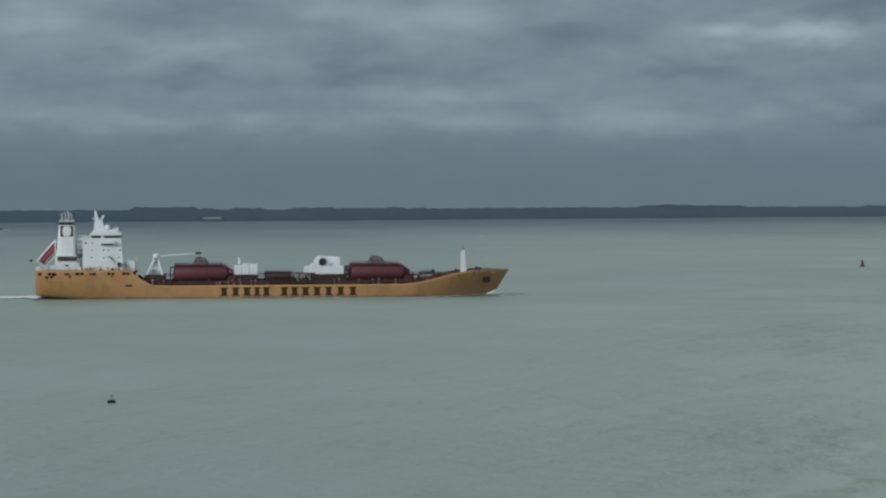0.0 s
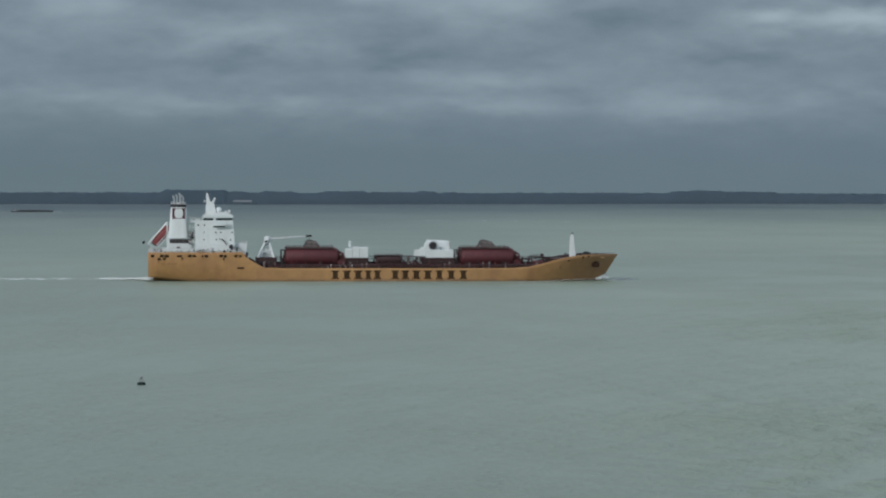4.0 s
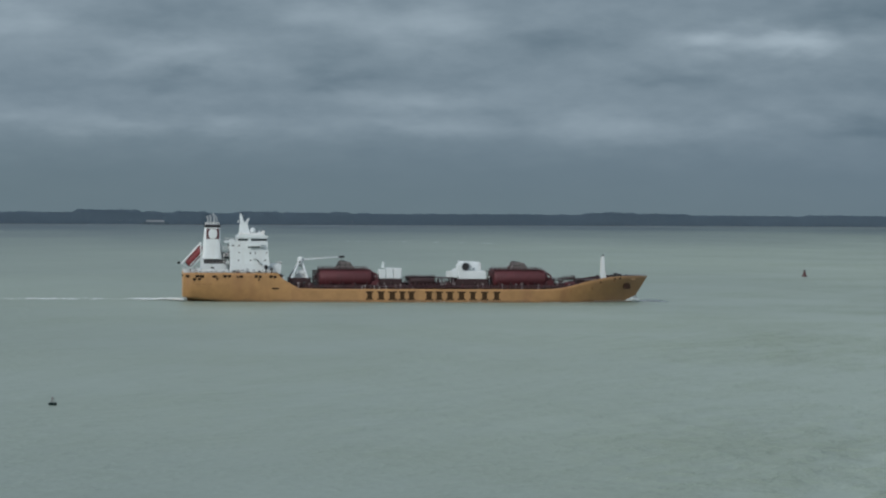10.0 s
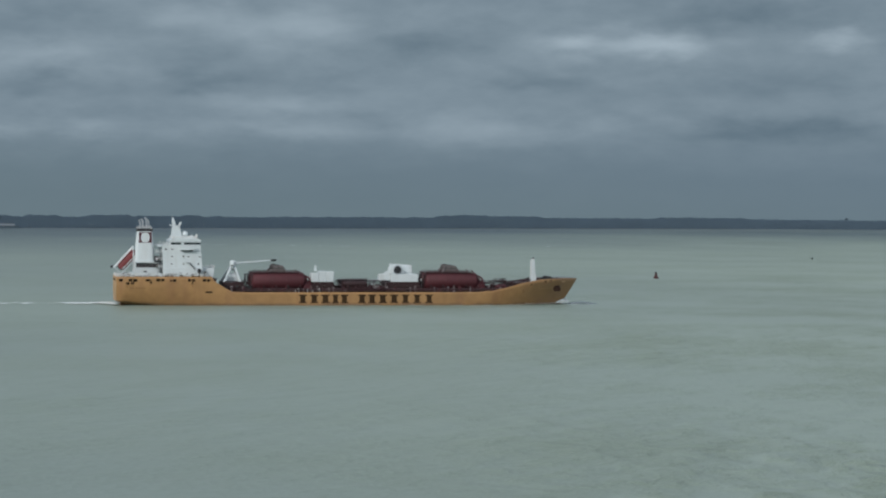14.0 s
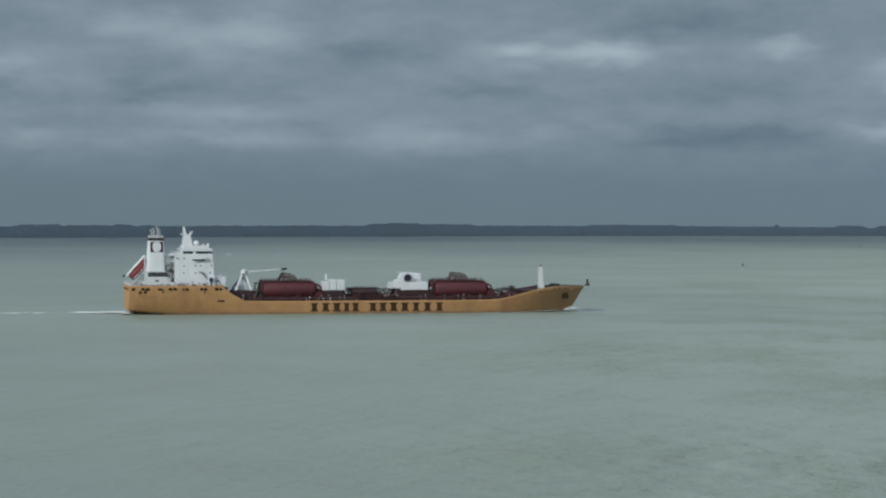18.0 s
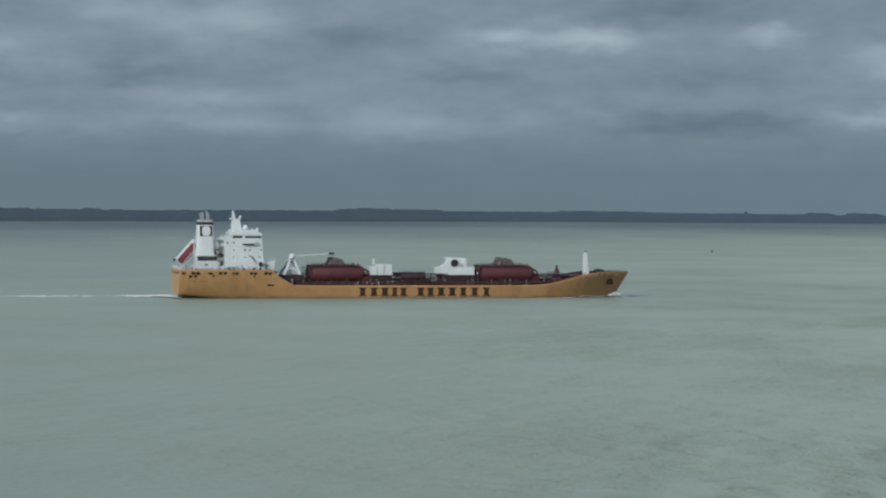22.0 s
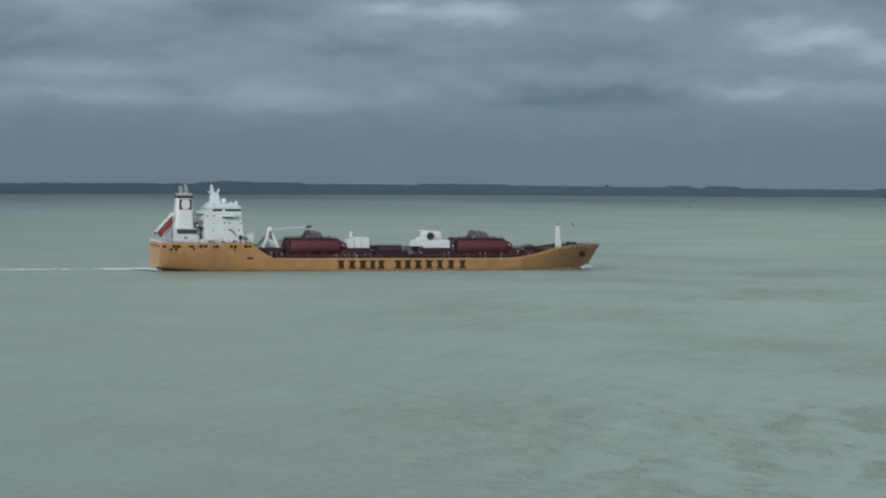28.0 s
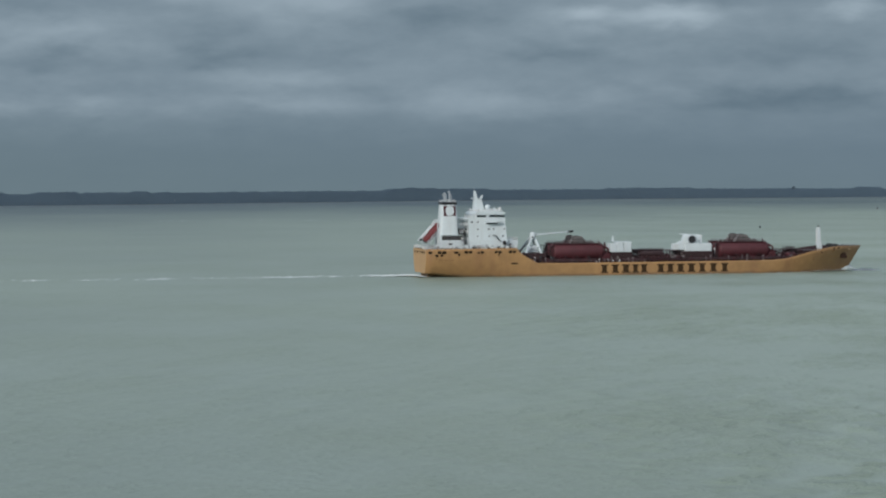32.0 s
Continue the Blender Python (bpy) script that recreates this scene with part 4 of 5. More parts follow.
# deep sloping visor and parapet round the wheelhouse roof
part("roof_visor", prism([(17.8, 21.58), (18.0, 21.36), (28.1, 21.36), (28.45, 21.58), (28.2, 22.1), (27.2, 22.5), (18.9, 22.55), (18.1, 22.15)], -9.8, 9.8, 0.08), WHITE, bridge)
part("roof_rail", railing([(19.0, -9.4, 22.5), (27.0, -9.4, 22.5), (27.0, 9.4, 22.5), (19.0, 9.4, 22.5), (19.0, -9.4, 22.5)], 0.7, 1.1), RAIL, bridge)
part("roof_house", box(21.8, 26.6, -4.5, 4.5, 22.45, 22.95, 0.1), WHITE, bridge)
part("searchlight", lathe([(0.12, 22.4), (0.12, 23.1), (0.42, 23.2), (0.42, 23.8), (0.15, 23.95)], 10, (27.0, -6.5, 0)), RAIL, bridge, "", True)
for y in (-7.5, 7.5):
    part("compass_stand", box(19.1, 19.7, y - 0.4, y + 0.4, 22.45, 23.4, 0.06), WHITE, bridge)
for s in (-1, 1):
    y0, y1 = sorted((s * 9.5, s * 11.3))
    wing = part("bridge_wing", box(21.2, 26.0, y0, y1, 18.62, 18.80, 0.03), WHITE, ship, "white bridge wing platform")
    part("wing_bulwark", box(21.2, 26.0, min(s * 11.2, s * 11.3), max(s * 11.2, s * 11.3), 18.80, 19.7), WHITE, wing)
    part("wing_bulwark", box(25.9, 26.0, y0, y1, 18.80, 19.7), WHITE, wing)
    part("wing_bulwark", box(21.2, 21.3, y0, y1, 18.80, 19.7), WHITE, wing)
    # thin dark strip along the house side just below the wing
    part("wing_strip", box(21.6, 25.6, min(s * 9.47, s * 9.55), max(s * 9.47, s * 9.55), 18.15, 18.55), GLASS, wing)
part("aft_platform", box(13.9, 15.6, -9.3, 9.3, 19.75, 20.25, 0.05), WHITE, ship)
part("upper_deck_rail", railing([(14.0, -9.25, 20.25), (15.6, -9.3, 20.3), (17.8, -9.4, 20.3)], 1.05, 0.9), RAIL, ship)
part("aft_locker", box(15.6, 17.2, -9.0, -6.0, 20.3, 20.95, 0.06), WHITE, ship)

# signal mast
mast = part("signal_mast", prism([(18.9, 22.4), (22.7, 22.4), (22.1, 25.0), (21.9, 26.2), (21.3, 26.6), (19.3, 26.6), (19.05, 25.2)], -1.5, 1.5, 0.12), WHITE, ship, "white signal mast with radar arms")
part("mast_top", prism([(19.3, 26.6), (20.7, 26.6), (20.2, 28.0), (19.7, 29.6), (19.2, 29.6), (19.1, 28.0)], -0.5, 0.5, 0.06), WHITE, mast)
part("mast_prong", prism([(20.9, 26.2), (21.8, 26.2), (22.5, 28.0), (21.9, 28.1)], -0.4, 0.4), WHITE, mast)
part("radar_scanner", box(18.4, 18.8, -1.9, 1.9, 26.9, 27.2, 0.05), WHITE, mast)
part("radar_arm", box(18.5, 19.6, -0.25, 0.25, 26.6, 26.9), WHITE, mast)
part("radar_scanner", box(21.0, 21.4, -2.3, 2.3, 26.7, 27.0, 0.05), WHITE, mast)
part("radar_arm", box(20.2, 21.3, -0.25, 0.25, 26.4, 26.7), WHITE, mast)
part("yard", tube((19.8, -3.2, 27.7), (19.8, 3.2, 27.7), 0.09, seg=6), WHITE, mast)
part("aerial", tube((19.4, -0.4, 28.9), (19.1, -0.4, 30.6), 0.09, 0.05, 6), GREYM, mast)
part("aerial", tube((20.0, 0.4, 27.8), (20.7, 0.4, 29.3), 0.09, 0.05, 6), GREYM, mast)
part("aerial", tube((21.3, 0.9, 26.0), (21.5, 0.9, 28.1), 0.07, 0.04, 6), GREYM, mast)
part("aerial", tube((26.6, -6.0, 22.4), (26.6, -6.0, 24.6), 0.06, 0.03, 6), GREYM, bridge)
part("aerial", tube((26.2, 3.0, 22.85), (26.2, 3.0, 25.2), 0.06, 0.03, 6), GREYM, bridge)
rb = bmesh.new()
bmesh.ops.create_uvsphere(rb, u_segments=16, v_segments=10, radius=0.95, matrix=Matrix.Translation((23.5, -2.5, 24.0)))
bm_tube(rb, (23.5, -2.5, 22.9), (23.5, -2.5, 23.4), 0.35, seg=10)
part("satellite_dome", rb, WHITE, bridge, "", True)
rb = bmesh.new()
bmesh.ops.create_uvsphere(rb, u_segments=12, v_segments=8, radius=0.42, matrix=Matrix.Translation((25.8, -3.2, 23.3)))
part("satellite_dome", rb, WHITE, bridge, "", True)

# store at the break of the poop
store = part("forward_store", prism([(28.8, 9.1), (32.6, 9.1), (33.1, 12.5), (28.8, 12.5)], -8.2, 8.2, 0.08), WHITE, ship)
part("store_rail", railing([(28.9, -8.0, 12.5), (33.0, -8.0, 12.5), (33.0, 8.0, 12.5)], 0.9, 1.2), RAIL, store)
part("vent_head", lathe([(0.35, 9.1), (0.35, 11.0), (0.62, 11.2), (0.62, 12.1), (0.3, 12.4)], 12, (27.6, -11.6, 0)), BLACK, ship, "", True)
part("vent_head", lathe([(0.3, 9.1), (0.3, 10.4), (0.5, 10.6), (0.5, 11.3), (0.2, 11.5)], 12, (29.6, -11.4, 0)), DARK, ship, "", True)
part("poop_rail", railing([(0.2, -12.0, 9.75), (14, -12.85, 9.77), (31.4, -12.85, 9.8)], 1.05, 1.6), RAIL, ship)
part("poop_rail", railing([(0.2, 12.0, 9.75), (14, 12.85, 9.77), (31.4, 12.85, 9.8)], 1.05, 1.6), RAIL, ship)
part("stern_rail", railing([(0.1, -12.0, 9.75), (0.1, 12.0, 9.75)], 1.05, 1.6), RAIL, ship)
for x, y, a, b, h, m in ((2.6, -8.5, 1.2, 1.5, 1.5, GREYM), (3.2, 6.5, 1.2, 1.5, 1.4, GREYM), (5.2, -8.2, 0.8, 1.2, 2.1, WHITE), (9.0, -9.8, 1.0, 0.8, 1.9, WHITE), (11.8, -10.0, 1.4, 0.8, 1.6, WHITE), (14.2, -11.0, 0.8, 0.6, 1.8, WHITE), (1.3, -3.4, 0.9, 1.0, 1.4, WHITE)):
    winch = part("deck_locker", box(x - a, x + a, y - b, y + b, 9.1, 9.1 + h, 0.1), m, ship)
    part("lid", box(x - a - 0.06, x + a + 0.06, y - b - 0.06, y + b + 0.06, 9.1 + h, 9.2 + h), m, winch)
for y in (-6.0, 4.0):
    bm = tube((3.9, y - 1.2, 10.0), (3.9, y + 1.2, 10.0), 0.55, seg=12)
    for e in (-1.2, 1.2):
        bm_tube(bm, (3.9, y + e - 0.06, 10.0), (3.9, y + e + 0.06, 10.0), 0.85, seg=14)
    part("mooring_winch", bm, GREYM, ship)

# small gear along the poop's side: bollards, reels, ventilators and boxes between rail and house
cr = random.Random(17)
for k in range(34):
    x = 2.2 + k * 0.88 + cr.uniform(-0.3, 0.3)
    y, h, w = -cr.uniform(10.9, 12.2), cr.uniform(0.9, 1.9), cr.uniform(0.16, 0.45)
    tone = cr.choice((WHITE, RAIL, GREYM, GREYM, DARK, DOME))
    shape = k % 4
    if shape == 0:
        gear = lathe([(w * 0.6, 9.1), (w * 0.6, 9.1 + h * 0.7), (w * 1.1, 9.1 + h * 0.75), (w * 1.1, 9.1 + h), (w * 0.3, 9.15 + h)], 10, (x, y, 0))
        name = "deck_ventilator"
    elif shape == 1:
        gear, name = box(x - w, x + w, y - 0.35, y + 0.35, 9.1, 9.1 + h * 0.8, 0.05), "gear_box"
    elif shape == 2:
        gear = tube((x, y - 0.4, 9.1 + h * 0.55), (x, y + 0.4, 9.1 + h * 0.55), w, seg=12)
        for e in (-0.4, 0.4):
            bm_tube(gear, (x, y + e - 0.04, 9.1 + h * 0.55), (x, y + e + 0.04, 9.1 + h * 0.55), w * 1.6, seg=12)
        bm_box(gear, x - 0.1, x + 0.1, y - 0.4, y + 0.4, 9.1, 9.1 + h * 0.5)
        name = "hose_reel"
    else:
        gear, name = bmesh.new(), "bollard"
        for e in (-0.35, 0.35):
            bm_tube(gear, (x + e, y, 9.1), (x + e, y, 9.1 + h * 0.6), 0.16, 0.2, seg=10)
        bm_box(gear, x - 0.6, x + 0.6, y - 0.25, y + 0.25, 9.1, 9.25)
    part(name, gear, tone, ship, "", shape == 0)

# free-fall lifeboat on its ramp
RAMP_A, RAMP_B = (-0.4, 12.5), (6.0, 19.7)
ramp = part("lifeboat_ramp", tube((RAMP_A[0], -1.7, RAMP_A[1]), (RAMP_B[0], -1.7, RAMP_B[1]), 0.24, seg=8), WHITE, ship, "white sloping launching frame over the stern")
part("ramp_beam", tube((RAMP_A[0], 1.7, RAMP_A[1]), (RAMP_B[0], 1.7, RAMP_B[1]), 0.24, seg=8), WHITE, ramp)
for y in (-1.7, 1.7):
    part("ramp_beam", tube((2.3, y, 10.6), (7.4, y, 15.9), 0.11, seg=8), WHITE, ramp)
    part("ramp_post", tube((6.1, y, 9.1), (6.0, y, 19.7), 0.20, seg=8), WHITE, ramp)
    part("ramp_post", tube((2.4, y, 9.1), (2.2, y, 10.8), 0.18, seg=8), WHITE, ramp)
    part("ramp_link", tube((-0.3, y, 12.5), (2.2, y, 10.7), 0.08, seg=6), WHITE, ramp)
for x, z in ((RAMP_A[0], RAMP_A[1]), (2.4, 15.65), RAMP_B):
    part("ramp_tie", tube((x, -1.7, z), (x, 1.7, z), 0.14, seg=6), WHITE, ramp)
prof = [(0.55, 0.0), (1.05, 0.25), (1.28, 0.9), (1.38, 2.4), (1.40, 4.2), (1.38, 6.2), (1.25, 7.4), (0.8, 8.0), (0.3, 8.2)]
lifeboat = part("lifeboat", lathe(prof, 18, (0, 0, 0), "X"), BOAT, ship, "dark red enclosed free-fall lifeboat", True)
lifeboat.location, lifeboat.rotation_euler = (1.45, 0, 12.15), (0, radians(-48.4), 0)
part("steering_cabin", box(5.6, 7.2, -0.6, 0.6, 1.1, 1.75, 0.15), BOAT, lifeboat)
part("cabin_window", box(5.8, 7.0, -0.64, -0.58, 1.35, 1.65), GLASS, lifeboat)
part("bow_plate", lathe([(0.60, -0.05), (0.98, 0.12), (1.0, 0.2)], 18, (0, 0, 0), "X"), DARK, lifeboat)
for y in (-1.0, 1.0):
    part("bilge_rail", tube((0.5, y * 1.02, -0.85), (7.4, y * 1.02, -0.95), 0.15, seg=6), WHITE, lifeboat, "white rail along the lifeboat")
part("flagstaff", tube((0.2, -10.5, 9.8), (-1.4, -10.5, 13.9), 0.07, 0.05, 6), GREYM, ship)
flag = bmesh.new()
cols = [[flag.verts.new((-1.2 - 0.15 * k + 0.05 * math.sin(k * 1.3), -10.5 + 0.12 * math.sin(k * 1.1), 13.6 - 0.05 * k + q * -0.8)) for q in (0, 1)] for k in range(7)]
for k in range(6):
    flag.faces.new((cols[k][0], cols[k + 1][0], cols[k + 1][1], cols[k][1]))
bmesh.ops.solidify(flag, geom=flag.faces[:], thickness=0.03)
part("ensign", flag, DARK, ship, "small dark flag on the stern staff")

# ---- cargo deck ----
for y, z, r, m in ((-10.6, 5.0, 0.22, PIPE), (-9.4, 5.4, 0.28, PIPE), (-8.5, 5.2, 0.22, PIPE), (-2.6, 5.5, 0.30, PIPE), (-1.7, 6.2, 0.22, PIPE), (1.9, 6.0, 0.3, PIPE), (2.7, 5.4, 0.3, PIPE), (8.6, 5.3, 0.3, PIPE), (9.6, 5.2, 0.25, PIPE)):
    part("cargo_pipe", tube((40.5, y, z), (136.4, y, z), r, seg=8), m, ship, "", True)
for i in range(24):
    x = 41.5 + i * 4.1
    bridge_beam = part("pipe_bridge", box(x - 0.09, x + 0.09, -11, 11, 6.5, 6.7), DECK, ship)
    for y in (-10.9, -7.8, -3.2, 3.2, 7.8, 10.9):
        part("post", box(x - 0.08, x + 0.08, y - 0.08, y + 0.08, 4.3, 6.5), DECK, bridge_beam)
catwalk = part("catwalk", box(40, 137, -0.9, 0.9, 7.0, 7.1), DECK, ship, "raised dark walkway along the deck")
for y in (-0.9, 0.9):
    part("catwalk_rail", railing([(40, y, 7.1), (137, y, 7.1)], 1.05, 2.4), PIPE, catwalk)
for s in (-1, 1):
    part("deck_rail", railing([(40, s * 12.75, 4.7), (118, s * 12.75, 4.75), (127, s * 12.3, 4.9)], 0.95, 1.8), PIPE, ship)


def deck_tank(x0, x1, y):
    """Horizontal pressure tank with domed ends on saddles, walkway and valve house on top, stair at the fore end."""
    r, zc = 2.95, 8.1
    n = 7
    prof = [(r * math.sin(k / n * math.pi / 2) + 0.02, x0 + 0.9 * (1 - math.cos(k / n * math.pi / 2))) for k in range(n + 1)]
    prof += [(r, x0 + (x1 - x0) * 0.5)]
    prof += [(r * math.cos(k / n * math.pi / 2) + 0.02, x1 - 1.6 + 1.6 * math.sin(k / n * math.pi / 2)) for k in range(n + 1)]
    tank = part("deck_tank", lathe(prof, 32, (0, y, zc), "X"), TANK, ship, "oxide-red horizontal deck tank with domed ends", True)
    for k in range(4):
        x = x0 + 2.4 + k * (x1 - x0 - 4.8) / 3
        part("saddle", box(x - 0.25, x + 0.25, y - 2.5, y + 2.5, 4.3, 6.6), TANK, tank)
        part("band", lathe([(r, x - 0.12), (r + 0.06, x - 0.1), (r + 0.06, x + 0.1), (r, x + 0.12)], 32, (0, y, zc), "X"), TANK, tank)
    part("tank_skirt", box(x0 + 1.0, x1 - 1.0, y - 1.9, y + 1.9, 5.0, 6.6), DECK, tank)
    part("tank_pump", box(x1 - 1.2, x1 + 1.9, y - 2.2, y + 1.0, 4.3, 7.2, 0.15), TANK, tank)
    bend = tube((x1 - 0.6, y - 1.6, 10.0), (x1 + 1.0, y - 1.6, 9.0), 0.32, seg=8)
    bm_tube(bend, (x1 + 0.9, y - 1.6, 9.1), (x1 + 1.3, y - 1.6, 6.8), 0.32, seg=8)
    part("pipe_bend", bend, TANK, tank, "", True)
    part("tank_walkway", box(x0 + 0.3, x1 - 2.5, y - 1.9, y + 1.9, 10.78, 11.15), PIPE, tank)
    part("tank_rail", railing([(x0 + 0.6, y - 1.7, 11.17), (x1 - 2.8, y - 1.7, 11.17)], 0.55, 1.5, 2, 0.05), PIPE, tank)
    part("end_platform", box(x0 - 1.2, x0 + 0.8, y - 2.2, y + 2.2, 10.2, 10.35), DECK, tank)
    for yy in (-2.0, 2.0):
        part("platform_leg", tube((x0 - 1.0, y + yy, 4.3), (x0 - 1.0, y + yy, 10.2), 0.13, seg=6), DECK, tank)
        part("platform_brace", tube((x0 - 1.0, y + yy, 4.3), (x0 + 0.5, y + yy, 10.2), 0.1, seg=6), DECK, tank)
    bm = bmesh.new()
    for yy in (-1.3, -0.3):
        bm_tube(bm, (x1 - 2.9, y + yy - 1.0, 11.1), (x1 + 2.0, y + yy - 1.0, 5.6), 0.13, seg=6)
        bm_tube(bm, (x1 - 2.9, y + yy - 1.0, 12.0), (x1 + 2.0, y + yy - 1.0, 6.5), 0.06, seg=5)
    for q in range(14):
        c = Vector((x1 - 2.9, 0, 11.1)).lerp(Vector((x1 + 2.0, 0, 5.6)), (q + 0.5) / 14)
        bm_box(bm, c.x - 0.14, c.x + 0.14, y - 2.3, y - 1.3, c.z - 0.03, c.z + 0.03)
    part("tank_stair", bm, TANK, tank)
    part("stair_casing", prism([(x1 - 3.2, 10.4), (x1 - 1.9, 10.5), (x1 + 2.4, 6.2), (x1 + 2.6, 4.3), (x1 - 3.2, 4.3)], y - 1.25, y + 1.6, 0.1), TANK, tank)
    for k in range(5):
        q = k / 4
        part("casing_rib", box(x1 - 1.6 + 3.5 * q, x1 - 1.4 + 3.5 * q, y - 1.4, y - 1.2, 4.4, 9.9 - 3.6 * q), DECK, tank)
    # valve house
    c = x0 + 9.4
    part("valve_house", prism([(c - 3.0, 11.12), (c + 3.0, 11.12), (c + 2.5, 11.9), (c + 2.2, 12.25), (c - 2.3, 12.25), (c - 2.6, 11.9)], y - 1.4, y + 1.4, 0.1), DOME, tank, "grey-brown valve dome on the tank")
    part("valve_head", prism([(c - 1.9, 12.45), (c + 1.9, 12.45), (c + 1.6, 13.4), (c - 1.7, 13.55)], y - 1.1, y + 1.1, 0.1), DOME, tank)
    part("valve_cap", box(c - 1.3, c + 0.2, y - 1.15, y + 1.15, 13.5, 13.72, 0.04), DARK, tank)
    part("valve_neck", box(c - 1.6, c + 1.6, y - 0.9, y + 0.9, 12.2, 12.5), DARK, tank)
    for k in range(5):
        x = c - 2.1 + k * 0.95
        part("valve_pipe", tube((x, y - 1.35, 11.15), (x + 0.15, y - 1.3, 13.3 - 0.12 * k), 0.11, seg=6), PALEPIPE if k % 2 else DARK, tank)
    part("valve_grating", box(c - 2.5, c + 2.4, y - 1.45, y - 1.15, 12.3, 12.42), DARK, tank)
    return tank


for y in (-5.0, 5.0):
    deck_tank(45.6, 64.6, y)
    deck_tank(105.3, 124.4, y)

# hose crane abaft the tanks
CY = -1.0
crane = part("hose_crane", lathe([(0.9, 4.3), (0.8, 8.2), (1.0, 8.4), (1.0, 8.9)], 14, (39.9, CY, 0)), WHITE, ship, "white hose crane with a level jib", True)
for y in (-5.2, 6.6):
    part("crane_leg", tube((36.6, y, 7.7), (39.5, CY + (y - CY) * 0.08, 13.5), 0.45, seg=8), WHITE, crane)
    part("crane_leg", tube((42.1, y, 7.7), (40.3, CY + (y - CY) * 0.08, 13.3), 0.42, seg=8), WHITE, crane)
    part("crane_strut", tube((37.7, y * 0.8, 9.9), (41.5, y * 0.8, 9.9), 0.2, seg=6), WHITE, crane)
part("crane_column", lathe([(0.62, 11.6), (0.75, 13.1), (1.15, 13.4), (1.15, 14.6), (0.6, 15.05)], 14, (39.9, CY, 0)), WHITE, crane, "", True)
part("crane_cab", box(38.9, 40.0, CY - 1.9, CY - 0.4, 12.5, 13.8, 0.12), WHITE, crane)
part("cab_window", box(39.1, 39.9, CY - 1.95, CY - 1.88, 13.0, 13.5), GLASS, crane)
part("crane_pedestal", prism([(37.6, 7.9), (42.0, 7.9), (40.5, 10.6), (39.3, 10.6)], CY - 1.2, CY + 1.2, 0.1), WHITE, crane)
jib = part("jib", prism([(0.0, -0.32), (0.0, 0.35), (13.6, 0.18), (13.6, -0.18)], -0.35, 0.35, 0.05), WHITE, crane)
jib.location, jib.rotation_euler = (40.9, CY, 14.1), (0, radians(-4.0), radians(11))
jib_block = part("jib_block", box(12.4, 14.4, -0.5, 0.5, -0.35, 0.35, 0.1), DARK, crane)
jib_block.location, jib_block.rotation_euler = jib.location, jib.rotation_euler
part("hook_wire", tube((54.2, 1.6, 14.9), (54.2, 1.6, 13.0), 0.05, seg=5), DARK, crane)
part("crane_base", box(36.0, 43.0, -8.2, 8.2, 4.3, 7.9, 0.1), DECK, crane)
for k in range(5):
    x = 34.6 + k * 1.9
    part("deck_fitting", lathe([(0.3, 4.3), (0.3, 5.6 + 0.25 * (k % 3)), (0.5, 5.8 + 0.25 * (k % 3)), (0.4, 6.3 + 0.25 * (k % 3))], 10, (x + 2.2, -10.2 + 0.5 * (k % 2), 0)), PALEPIPE if k % 2 else DARK, ship, "", True)

# white equipment cabinets between the first tank and the manifold
stand = part("cabinet_stand", box(66.6, 74.0, -7.0, -1.5, 4.3, 7.75, 0.08), DECK, ship)
for x, w, h in ((66.2, 2.45, 10.9), (68.75, 2.4, 11.5), (71.25, 2.75, 11.4)):
    cab = part("equipment_cabinet", box(x, x + w, -6.8, -2.0, 7.78, h, 0.1), WHITE, ship, "white equipment cabinet on the deck")
    part("cabinet_door", box(x + 0.25, x + w - 0.25, -6.86, -6.78, 8.1, h - 0.4), WHITE, cab)
part("cabinet_mast", prism([(67.3, 11.45), (68.3, 11.45), (68.0, 13.5), (67.5, 13.5)], -4.6, -4.2), WHITE, ship)
part("lamp_arm", tube((67.7, -4.4, 13.2), (68.9, -4.4, 13.0), 0.08, seg=6), WHITE, ship)
part("whip_aerial", tube((73.3, -4, 11.4), (73.3, -4, 12.6), 0.06, seg=5), GREYM, ship)

vr = random.Random(31)
for k in range(8):
    x = 58.6 + k * 1.4 + vr.uniform(-0.4, 0.4)
    h = vr.uniform(4.95, 5.7)
    bm = tube((x, -11.6, 4.3), (x, -11.6, h), 0.10, seg=6)
    bm_box(bm, x - 0.16, x + 0.16, -11.75, -11.45, h - 0.1, h + vr.uniform(0.15, 0.4))
    part("deck_valve", bm, RAIL if k % 3 else PALEPIPE, ship)

# valves, vents and small boxes along the near side of the cargo deck
for k in range(46):
    x = 41.0 + k * 1.9 + vr.uniform(-0.6, 0.6)
    y, h = -vr.uniform(10.6, 12.2), vr.uniform(4.9, 6.3)
    bm = tube((x, y, 4.3), (x, y, h), vr.uniform(0.08, 0.2), seg=7)
    if k % 3 == 0:
        bm_box(bm, x - 0.35, x + 0.35, y - 0.3, y + 0.3, 4.3, 4.3 + 0.45 * (h - 4.3))
    bm_tube(bm, (x, y - 0.05, h), (x, y + 0.05, h), vr.uniform(0.2, 0.4), seg=10)
    part("tank_valve", bm, vr.choice((PIPE, DECK, DARK, PALEPIPE, DOME, TANK)), ship)

